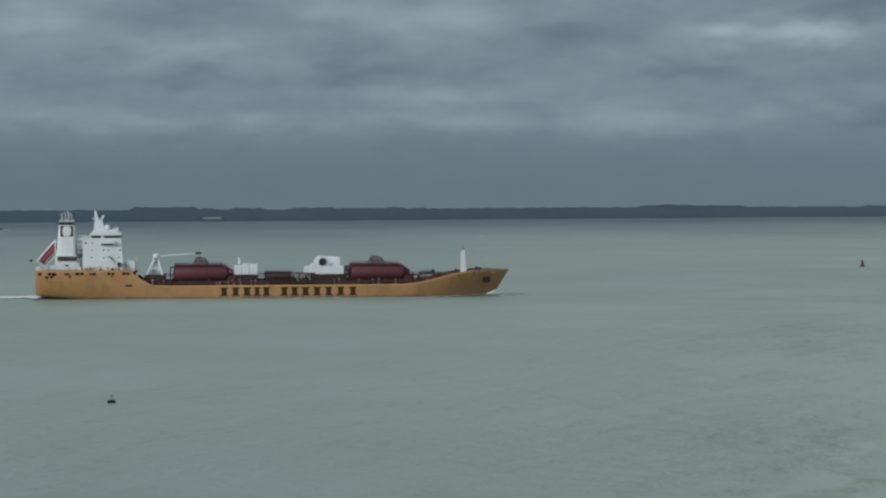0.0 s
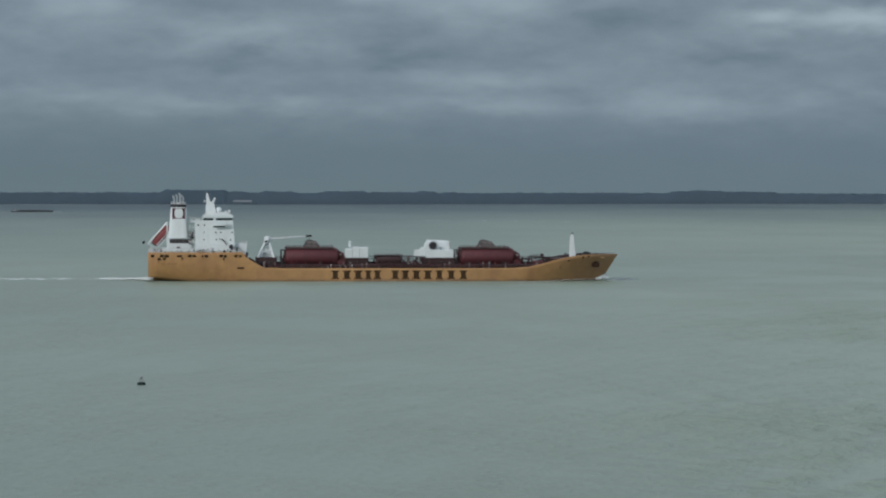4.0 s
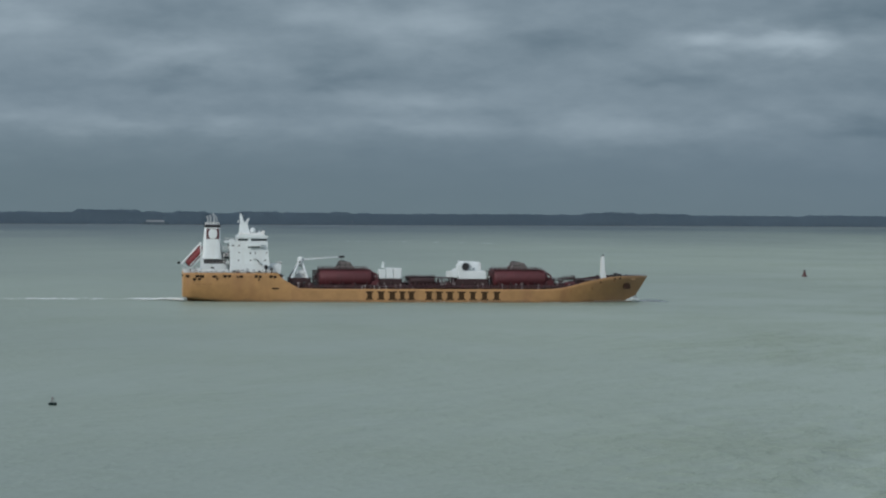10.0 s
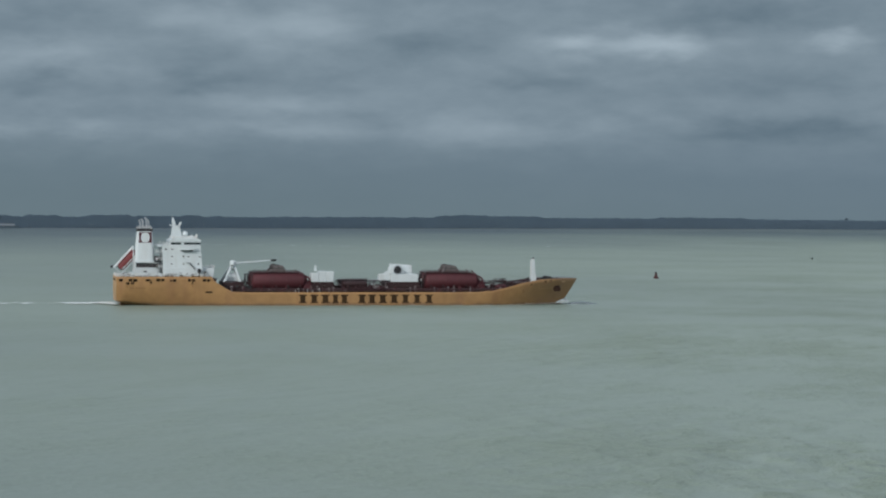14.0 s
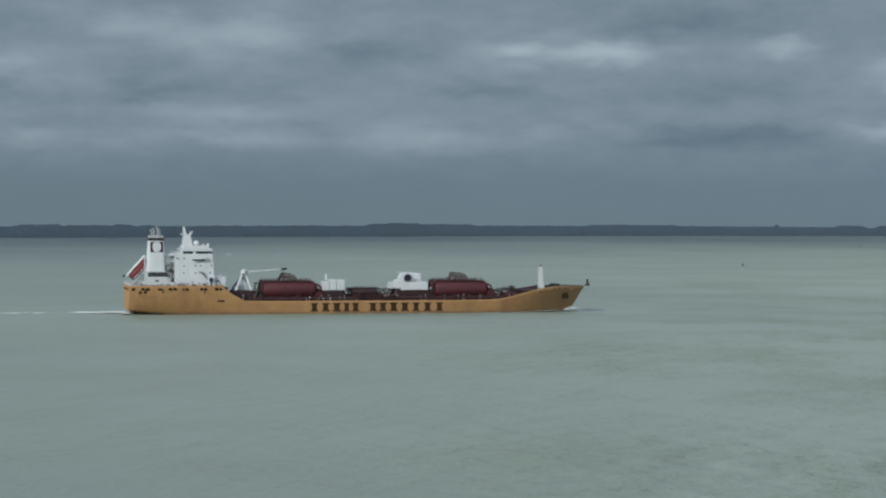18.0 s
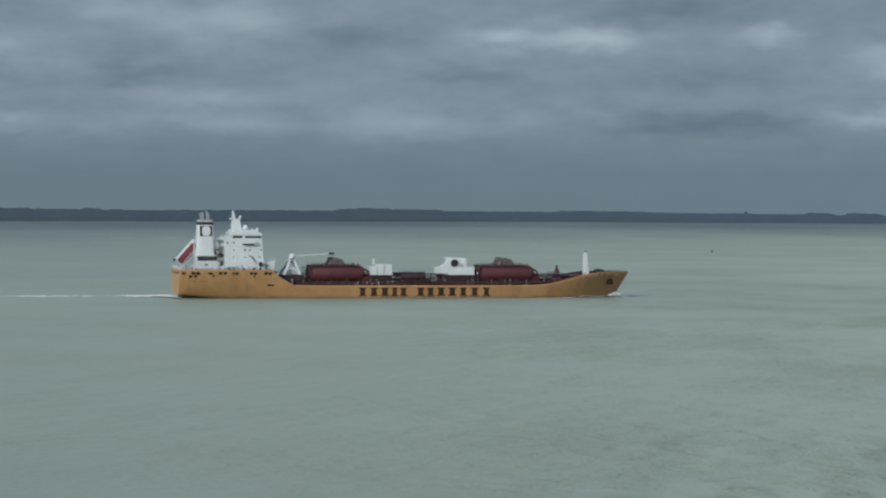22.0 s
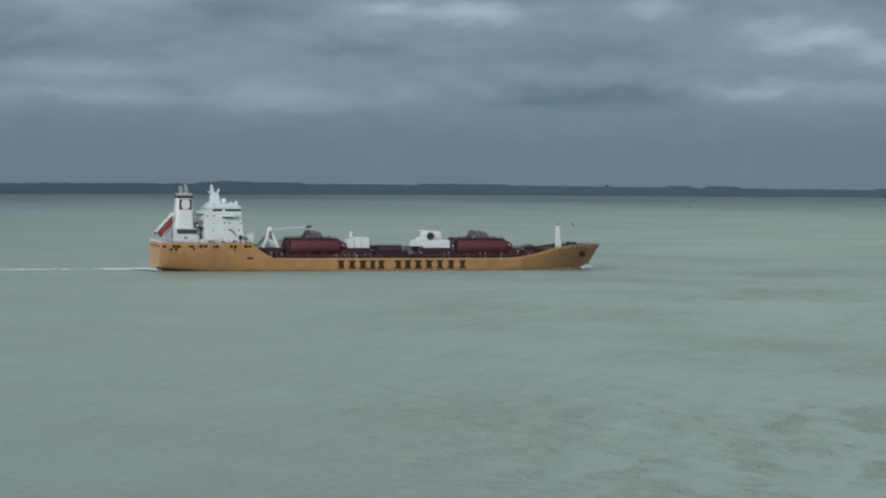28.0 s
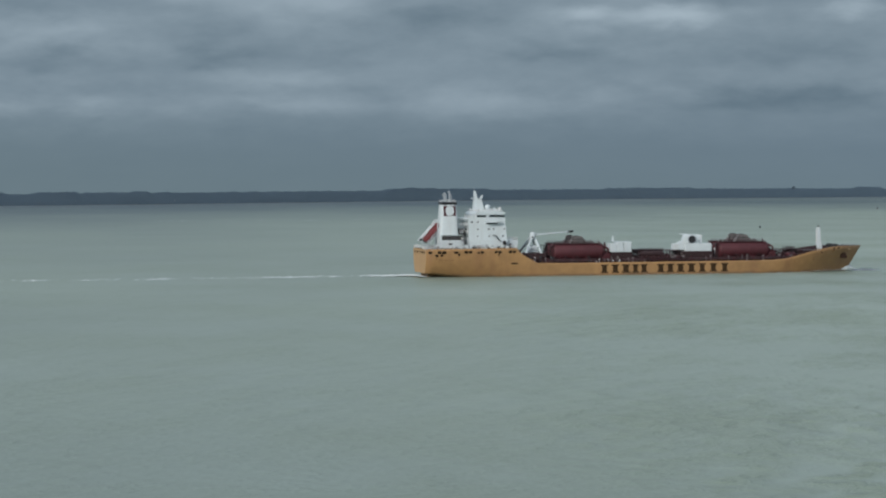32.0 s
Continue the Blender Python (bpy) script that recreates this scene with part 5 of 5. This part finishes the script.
# cargo manifold amidships
manifold = part("manifold", box(76.2, 92.4, -7.4, 7.4, 4.3, 5.4, 0.05), DECK, ship, "dark red pipe manifold amidships")
for k in range(12):
    x = 76.9 + k * 1.32
    bm = bmesh.new()
    bm_tube(bm, (x, -11.6, 6.0 + 0.25 * (k % 2)), (x, 11.6, 6.0 + 0.25 * (k % 2)), 0.24, seg=8)
    for y in (-11.7, -11.2, 11.2, 11.7):
        bm_tube(bm, (x, y - 0.05, 6.0 + 0.25 * (k % 2)), (x, y + 0.05, 6.0 + 0.25 * (k % 2)), 0.42, seg=10)
    bm_tube(bm, (x, -8.6, 6.1), (x, -8.6, 7.6 + 0.2 * (k % 3)), 0.16, seg=6)
    part("manifold_pipe", bm, PALEPIPE if k in (8, 9, 11) else PIPE, manifold, "", True)
part("manifold_platform", box(76.4, 85.6, -6.4, 6.4, 8.35, 8.5), DECK, manifold)
part("manifold_platform", box(86.2, 92.2, -5.4, 5.4, 8.1, 8.25), PIPE, manifold)
part("manifold_tray", box(76.6, 85.4, -6.0, 6.0, 7.2, 8.35), DECK, manifold)
part("manifold_rail", railing([(76.4, -6.4, 8.5), (85.6, -6.4, 8.5)], 0.6, 1.3, 2), PIPE, manifold)
for x in (76.8, 80, 83, 85.2, 88, 91.5):
    for y in (-6, 6):
        part("platform_post", box(x - 0.12, x + 0.12, y * 0.86 - 0.12, y * 0.86 + 0.12, 5.4, 8.35), DECK, manifold)
for k in range(7):
    x = 77.4 + k * 1.3
    part("valve_wheel", lathe([(0.5, 8.6), (0.55, 8.68), (0.5, 8.76)], 12, (x, -5.2 + (k % 2) * 1.4, 0)), DARK if k % 2 else PALEPIPE, manifold)
part("manifold_tank", lathe([(0.1, 76.6), (0.95, 77.0), (1.05, 77.6), (1.05, 84.4), (0.95, 85.0), (0.1, 85.4)], 16, (0, -8.2, 7.1), "X"), DECK, manifold, "", True)

# amidships crane house with the big dark ventilator
part("crane_base", box(92.4, 103.6, -7.0, 7.0, 4.3, 7.75, 0.08), DECK, ship)
cbox = part("crane_house", box(93.6, 103.1, -6.4, 7.0, 7.78, 10.5, 0.12), WHITE, ship, "white crane house with a round dark ventilator")
part("house_annexe", prism([(89.7, 8.3), (93.6, 8.3), (93.6, 11.2), (92.4, 11.4), (91.9, 10.6), (89.9, 10.4)], -5.0, -1.0, 0.1), WHITE, cbox)
part("turret", prism([(93.0, 10.5), (98.4, 10.5), (98.2, 13.0), (97.2, 13.7), (94.2, 13.7), (93.3, 12.6)], -6.0, -2.0, 0.2), WHITE, cbox)
vent = part("ventilator", lathe([(1.5, -0.25), (1.5, 0.3), (1.3, 0.42), (1.22, 0.3), (1.2, 0.1)], 24), GREYM, cbox, "", True)
vent.location, vent.rotation_euler = (96.0, -6.1, 11.95), (radians(90), 0, 0)
vd = part("vent_mouth", lathe([(1.22, 0.0), (1.22, 0.12)], 24), BLACK, cbox)
vd.location, vd.rotation_euler = (96.0, -6.15, 11.95), (radians(90), 0, 0)
for k in range(4):
    a = radians(45 * k)
    part("vent_blade", prism([(96 + math.cos(a + d) * 1.15, 11.95 + math.sin(a + d) * 1.15) for d in (-0.06, 0.06, math.pi - 0.06, math.pi + 0.06)], -6.34, -6.30), DARK, vent.parent)
part("hatch_box", box(97.6, 102.6, 3.6, 7.0, 10.4, 13.2, 0.2), WHITE, cbox)
part("hatch_box", box(98.6, 100.2, -4.6, -2.6, 10.5, 11.5, 0.1), WHITE, cbox)
part("crane_jib", prism([(94.5, 13.4), (94.5, 13.8), (102.3, 13.4), (102.3, 13.1)], 4.6, 5.2), WHITE, cbox)
part("crane_post", tube((94.4, -3, 13.5), (94.2, -3, 14.6), 0.09, seg=6), GREYM, cbox)
part("floodlight", box(104.0, 104.5, -6.4, -5.9, 8.2, 8.8, 0.05), RAIL, ship)
part("floodlight_post", tube((104.25, -6.15, 4.3), (104.25, -6.15, 8.2), 0.09, seg=6), GREYM, ship)

# between the second tank and the forecastle
fwd = part("forward_platform", box(129.6, 134.2, -4.5, 4.5, 7.9, 8.1), DECK, ship)
for x in (129.9, 133.9):
    for y in (-4.2, 4.2):
        part("platform_post", box(x - 0.14, x + 0.14, y - 0.14, y + 0.14, 4.3, 7.9), DECK, fwd)
part("platform_rail", railing([(129.6, -4.5, 8.1), (134.2, -4.5, 8.1), (134.2, 4.5, 8.1)], 0.85, 1.1), DECK, fwd)
part("platform_tank", lathe([(0.1, 129.9), (0.8, 130.3), (0.8, 133.6), (0.1, 134.0)], 14, (0, -6.6, 6.1), "X"), TANK, fwd, "", True)
for k, (x, y, h, m) in enumerate(((126.4, -5.5, 7.0, DECK), (127.5, -8.0, 6.6, PALEPIPE), (128.6, -7.2, 7.2, PIPE), (135.2, -5.0, 7.6, DECK), (127.0, -3.0, 7.8, PIPE), (136.0, -6.2, 7.9, PIPE), (131.5, -8.2, 6.2, PALEPIPE), (129.0, -9.2, 5.9, DARK))):
    part("deck_vent", lathe([(0.22, 4.3), (0.22, h - 0.6), (0.48, h - 0.45), (0.48, h - 0.1), (0.2, h)], 10, (x, y, 0)), m, ship, "", True)
bm = bmesh.new()
for y in (-3.4, -2.6):
    bm_tube(bm, (126.0, y, 7.2), (142.0, y * 0.9, 8.3), 0.16, seg=6)
part("fore_walkway", bm, DECK, ship)
part("sheer_rail", railing([(127.2, -12.0, 4.9), (136, -10.2, 6.3), (142.4, -7.9, 8.0)], 0.8, 1.5), PIPE, ship)

# forecastle
foremast = part("foremast", prism([(143.6, 7.6), (145.75, 7.6), (145.6, 9.9), (145.35, 10.4), (145.1, 15.2), (144.8, 15.7), (144.3, 15.7), (144.05, 15.2), (143.85, 10.4), (143.65, 9.9)], -0.75, 0.75, 0.1), WHITE, ship, "white tapered foremast on the forecastle")
part("mast_light", lathe([(0.3, 15.6), (0.34, 15.7), (0.3, 16.1), (0.1, 16.3)], 10, (144.6, 0, 0)), DARK, foremast)
part("mast_ladder", box(143.7, 143.85, -0.3, 0.3, 8.0, 15.0), RAIL, foremast)
for y in (-3.0, 3.0):
    bm = tube((149.6, y - 1.3, 8.95), (149.6, y + 1.3, 8.95), 0.55, seg=14)
    for e in (-1.3, 1.3):
        bm_tube(bm, (149.6, y + e - 0.08, 8.95), (149.6, y + e + 0.08, 8.95), 0.8, seg=16)
    bm_box(bm, 148.9, 150.3, y - 1.0, y + 1.0, 7.6, 8.4)
    part("windlass", bm, DARK, ship, "", True)
for x, y in ((146.6, -4.2), (147.2, -5.0), (152.6, -2.4), (141.5, -6.0)):
    part("bollard", lathe([(0.26, 7.6), (0.26, 9.1), (0.36, 9.2), (0.36, 9.4)], 10, (x, y, 0)), DARK, ship)
part("bow_rail", railing([(150.5, -5.6, 9.0), (155.5, -2.9, 8.95), (159.6, -0.4, 8.9), (155.5, 2.9, 8.95), (150.5, 5.6, 9.0)], 0.5, 1.4, 2, 0.035), GREYM, ship)
bx = 154.3
pp = part("fairlead_plate", box(-1.0, 1.0, -0.06, 0.06, -0.6, 0.6, 0.04), TRANSOM, hull)
pp.location, pp.rotation_euler = (bx, -half_breadth(bx, 8.1) - 0.02, 8.1), (radians(-32), 0, math.atan2(half_breadth(bx - 1, 8.1) - half_breadth(bx + 1, 8.1), 2))

# ---- wake and foam ----


def foam_patches(spots, seed, lift=lambda x: 0.0, crown=0.05):
    """Low ragged mounds of foam at (x, y, length, width)."""
    rnd = random.Random(seed)
    vs, fs = [], []
    for x, y, a, b, *top in spots:
        n, k = 9, len(vs)
        h = lift(x)
        vs.append((x, y, (0.03 + crown * b + h) if not top else top[0]))
        for i in range(n):
            t = 2 * math.pi * i / n
            r = rnd.uniform(0.55, 1.15)
            vs.append((x + math.cos(t) * a * r, y + math.sin(t) * b * r, 0.02 + h))
        fs += [(k, k + 1 + i, k + 1 + (i + 1) % n) for i in range(n)]
    me = bpy.data.meshes.new("foam")
    me.from_pydata(vs, [], fs)
    me.materials.append(FOAM)
    return me


rng = random.Random(5)
spots = []
for i in range(3600):
    d = rng.random() ** 1.3 * 320
    half = 5.2 + 0.012 * d
    keep = 1.0 if d < 16 else 0.09 + 0.55 * math.exp(-d / 130) * max(0.0, math.sin(d * 0.23) * math.sin(d * 0.071 + 1))
    if rng.random() < keep:
        big = 1.5 if d < 45 else 1.0
        spots.append((-d - rng.uniform(-1, 1), 9.0 + 0.9 * math.sin(d * 0.11) + rng.gauss(0, half * 0.62), rng.uniform(0.5, 1.7), big * rng.uniform(0.22, 0.62)))
for i in range(290):
    d = rng.random() ** 2 * 5
    spots.append((-0.3 - d, rng.uniform(-10.5 + 3.2 * d, 11.5), rng.uniform(0.4, 1.3), rng.uniform(0.3, 0.7)))
# the bow wave curling off the stem, and flecks along the waterline
for i in range(150):
    spots.append((155.3 + rng.gauss(0.3, 0.7), rng.gauss(-0.6, 1.3), rng.uniform(0.3, 0.85), rng.uniform(0.4, 1.0)))
for i in range(240):
    q = rng.random()
    spots.append((156.2 - 3.0 * q + rng.gauss(0, 0.25), -0.7 - 1.5 * q + rng.gauss(0, 0.2), rng.uniform(0.35, 0.85), rng.uniform(0.3, 0.6), 1.0 + rng.uniform(0.3, 1.5) * (1 - q)))
for i in range(90):
    d = rng.random() ** 1.7 * 34
    spots.append((154.8 - d, -half_breadth(154.8 - d, 0) - rng.uniform(0.1, 0.7) - d * 0.03, rng.uniform(0.3, 0.9), rng.uniform(0.2, 0.6)))
for i in range(45):
    x = rng.uniform(34, 122)
    if math.sin(x * 0.33) + math.sin(x * 0.87 + 1) > 0.1:
        spots.append((x, -13.2 - rng.uniform(0, 0.4), rng.uniform(0.3, 1.1), rng.uniform(0.12, 0.35)))
wake = tagged(new("wake", foam_patches(spots, 8, lambda x: 0.9 if x > 154.2 else 0.35 if x > 140 else 0.05 if x > 2 else 0.14 + 0.22 * math.exp(min(x, 0) / 6), 0.18)), "thin white line of foam trailing behind the tanker", "wake", kind="stuff")


def bow_wave_mesh():
    """A smooth swell heaped up ahead of the stem, trailing off along the near side."""
    n, m = 28, 22
    vs, fs = [], []
    for i in range(n):
        for j in range(m):
            u, w = i / (n - 1) * 2 - 1, j / (m - 1) * 2 - 1
            x, y = 162.2 + 6.0 * u, 6.0 * w
            ring = max(0.0, 1 - u * u) * max(0.0, 1 - w * w)
            vs.append((x, y, -0.12 + 0.95 * ring ** 1.2 * (1.0 - 0.35 * u)))
    for i in range(n - 1):
        for j in range(m - 1):
            a = i * m + j
            fs.append((a, a + m, a + m + 1, a + 1))
    me = bpy.data.meshes.new("bow_wave")
    me.from_pydata(vs, [], fs)
    me.materials.append(SLICK)
    me.shade_smooth()
    return me


bow_wave = tagged(new("bow_wave", bow_wave_mesh()), "smooth dark swell pushed up ahead of the stem", "wave", kind="stuff")

caps = []
for i in range(150):
    a, d = rng.uniform(-9, 22), rng.uniform(1100, 3900)
    x, y = at_bearing(a, d)
    for j in range(rng.randint(1, 3)):
        caps.append((x + rng.uniform(-4, 4), y + rng.uniform(-3, 3), rng.uniform(0.5, 1.6), rng.uniform(0.2, 0.7)))
# a broken line of surf over a sandbank
for a0, d0, w in ((2.2, 2340, 9), (2.95, 2330, 7), (3.95, 2300, 8), (4.85, 2280, 8), (6.2, 2290, 14), (7.6, 2300, 7), (9.2, 2320, 6)):
    x, y = at_bearing(a0, d0)
    for j in range(int(w * 0.9)):
        caps.append((x + rng.gauss(0, w * 0.9), y + rng.gauss(0, 14), rng.uniform(0.9, 2.6), rng.uniform(0.3, 0.9), rng.uniform(0.05, 0.24)))
whitecaps = tagged(new("whitecaps", foam_patches(caps, 4)), "scattered small breaking crests on the water", "foam", kind="stuff")

# ---- buoys ----


def can_buoy(name, material, s=1.0):
    """A low drum float with a slender lattice and lantern on top."""
    b = thing(name)
    part("float", lathe([(0.30, -0.35), (0.60, -0.30), (0.68, 0.02), (0.68, 0.34), (0.56, 0.44), (0.16, 0.48)], 18), material, b, "", True)
    for i in range(3):
        t = 2 * math.pi * i / 3 + 0.4
        part("strut", tube((0.34 * math.cos(t), 0.34 * math.sin(t), 0.5), (0.12 * math.cos(t), 0.12 * math.sin(t), 1.25), 0.045, seg=6), PALEPIPE, b)
    part("lantern_plate", lathe([(0.20, 1.22), (0.22, 1.26), (0.20, 1.30)], 12), PALEPIPE, b)
    part("lantern", lathe([(0.07, 1.30), (0.10, 1.34), (0.10, 1.50), (0.03, 1.58)], 10), GREYM, b)
    b.scale = (s, s, s)
    return b


def cone_buoy(name, material, s=1.0):
    """A round float carrying a tapering sheet-steel tower with a lantern."""
    b = thing(name)
    part("float", lathe([(0.7, -0.5), (1.30, -0.35), (1.38, 0.1), (1.32, 0.55), (0.95, 0.72)], 20), material, b, "", True)
    part("tower", lathe([(0.92, 0.70), (0.62, 1.7), (0.44, 2.55), (0.46, 2.62)], 8), material, b)
    part("cage", lathe([(0.40, 2.62), (0.52, 2.72), (0.52, 3.05), (0.40, 3.1)], 10), DARK, b)
    part("lantern", lathe([(0.15, 3.1), (0.20, 3.15), (0.18, 3.5), (0.05, 3.62)], 10), GREYM, b)
    b.scale = (s, s, s)
    return b


near_buoy = tagged(can_buoy("can_buoy", BUOYG), "small dark green drum buoy floating on the water", "buoy")
near_buoy.location = (*at_bearing(-4.09, 445.5), 0)
red_buoy = tagged(cone_buoy("channel_buoy", BUOYR), "dull red conical channel buoy floating beyond the tanker", "buoy", group="channel buoys")
red_buoy.location = (*at_bearing(11.83, 1283), 0)
far_buoy = tagged(cone_buoy("channel_buoy", BUOYG, 0.52), "small dark channel buoy far out on the water", "buoy", group="channel buoys")
far_buoy.location = (*at_bearing(15.12, 1795), 0)
farther_buoy = tagged(cone_buoy("channel_buoy", BUOYR, 0.55), "small dull red channel buoy near the far bank", "buoy", group="channel buoys")
farther_buoy.location = (*at_bearing(17.58, 2830), 0)

# ---- far barge ----
barge = tagged(thing("river_barge"), "long low dark river barge with a small grey wheelhouse", "barge")
part("hull", prism([(0.6, -0.6), (44.2, -0.6), (46.0, 1.9), (45.0, 1.9), (43.5, 1.5), (1.0, 1.5), (0.0, 1.7)], -4.5, 4.5, 0.1), BARGE, barge)
for i in range(6):
    part("hatch_cover", prism([(9.2 + i * 5.4, 1.5), (14.4 + i * 5.4, 1.5), (14.2 + i * 5.4, 2.15), (9.4 + i * 5.4, 2.15)], -3.6, 3.6), BARGE, barge)
wheelhouse = part("wheelhouse", box(2.2, 5.8, -2.4, 2.4, 1.5, 3.4, 0.1), GREYM, barge, "grey low wheelhouse")
part("roof", box(2.0, 6.0, -2.6, 2.6, 3.4, 3.55), GREYM, wheelhouse)
for i in range(3):
    part("window", box(2.5 + i * 1.1, 3.3 + i * 1.1, -2.44, -2.38, 2.5, 3.2), GLASS, wheelhouse)
bs = [(46.5 + rng.uniform(-1, 7), rng.uniform(-6, 5), rng.uniform(0.4, 1.2), rng.uniform(0.3, 0.7), rng.uniform(0.1, 0.5)) for i in range(34)]
bs += [(-2 - rng.random() ** 1.5 * 16, rng.gauss(0, 2.5), rng.uniform(0.4, 1.1), rng.uniform(0.3, 0.7)) for i in range(80)]
barge_foam = new("foam", foam_patches(bs, 9))
barge_foam.parent = barge
barge_foam["kind"] = "stuff"

# ---- far bank buildings ----


def long_house(w, d, h):
    b = thing("waterside_building")
    part("wall", box(-w / 2, w / 2, -d / 2, d / 2, 0, h), OFFWHITE, b)
    part("roof", prism([(-w / 2 - 0.6, h), (w / 2 + 0.6, h), (w / 2 - 1.5, h + 0.9), (-w / 2 + 1.5, h + 0.9)], -d / 2 - 0.5, d / 2 + 0.5), ROOF, b)
    part("door", box(-1.2, 1.2, -d / 2 - 0.06, -d / 2 + 0.02, 0.0, 2.0), OFFWHITE, b)
    part("embankment", prism([(-w / 2 - 9, -3.9), (w / 2 + 9, -3.9), (w / 2 + 2, 0.0), (-w / 2 - 2, 0.0)], -d / 2 - 2.5, d / 2 + 2.5), DIKE, b)
    return b


house = tagged(long_house(26, 9, 2.3), "long low white building on the far dike", "building")
house.location = (*at_bearing(-1.95, shore(-1.95) + 12), 4.4)
house.rotation_euler = (0, 0, radians(1.95))


def small_tower(h):
    b = thing("water_tower")
    part("shaft", lathe([(1.3, 0), (1.1, h - 4)], 12), DIKE, b)
    part("tank", lathe([(1.2, h - 4), (2.6, h - 3), (2.6, h - 0.8), (0.8, h)], 14), DIKE, b)
    return b


tower = tagged(small_tower(16.0), "small dark tower rising over the far trees", "tower")
tower.location = (*at_bearing(15.83, shore(15.83) + 60), 2.5)

# ---- what moves ----


def ship_pose(t):
    a = radians(SHIP_HEADING)
    return Matrix.Translation(SHIP_START + Vector((math.cos(a), math.sin(a), 0)) * SHIP_SPEED * t) @ pose(0, 0, 0, 0, 0, SHIP_HEADING)


def motions():
    walk(ship, [(t, ship_pose(t)) for t in (0, 8, 16, 24, 32)])
    walk(wake, [(t, ship_pose(t)) for t in (0, 8, 16, 24, 32)])
    walk(bow_wave, [(t, ship_pose(t)) for t in (0, 8, 16, 24, 32)])
    bx, by = at_bearing(-6.08, 2939)
    walk(barge, [(t, pose(bx - 46 + 5.6 * (t - 2.5), by, 0)) for t in (0, 16, 32)])
    # clouds drift to the right, the higher bank faster
    walk(backdrop_low, [(t, pose(0, 0, 0, 0, 0, -0.065 * (t - 16))) for t in (0, 16, 32)])
    walk(backdrop_high, [(t, pose(0, 0, 0, 0, 0, -0.080 * (t - 16))) for t in (0, 16, 32)])
    # waves drift down the wind
    for sea in (water, whitecaps):
        walk(sea, [(t, pose(0.9 * t, -0.35 * t, 0)) for t in (0, 16, 32)])


motions()
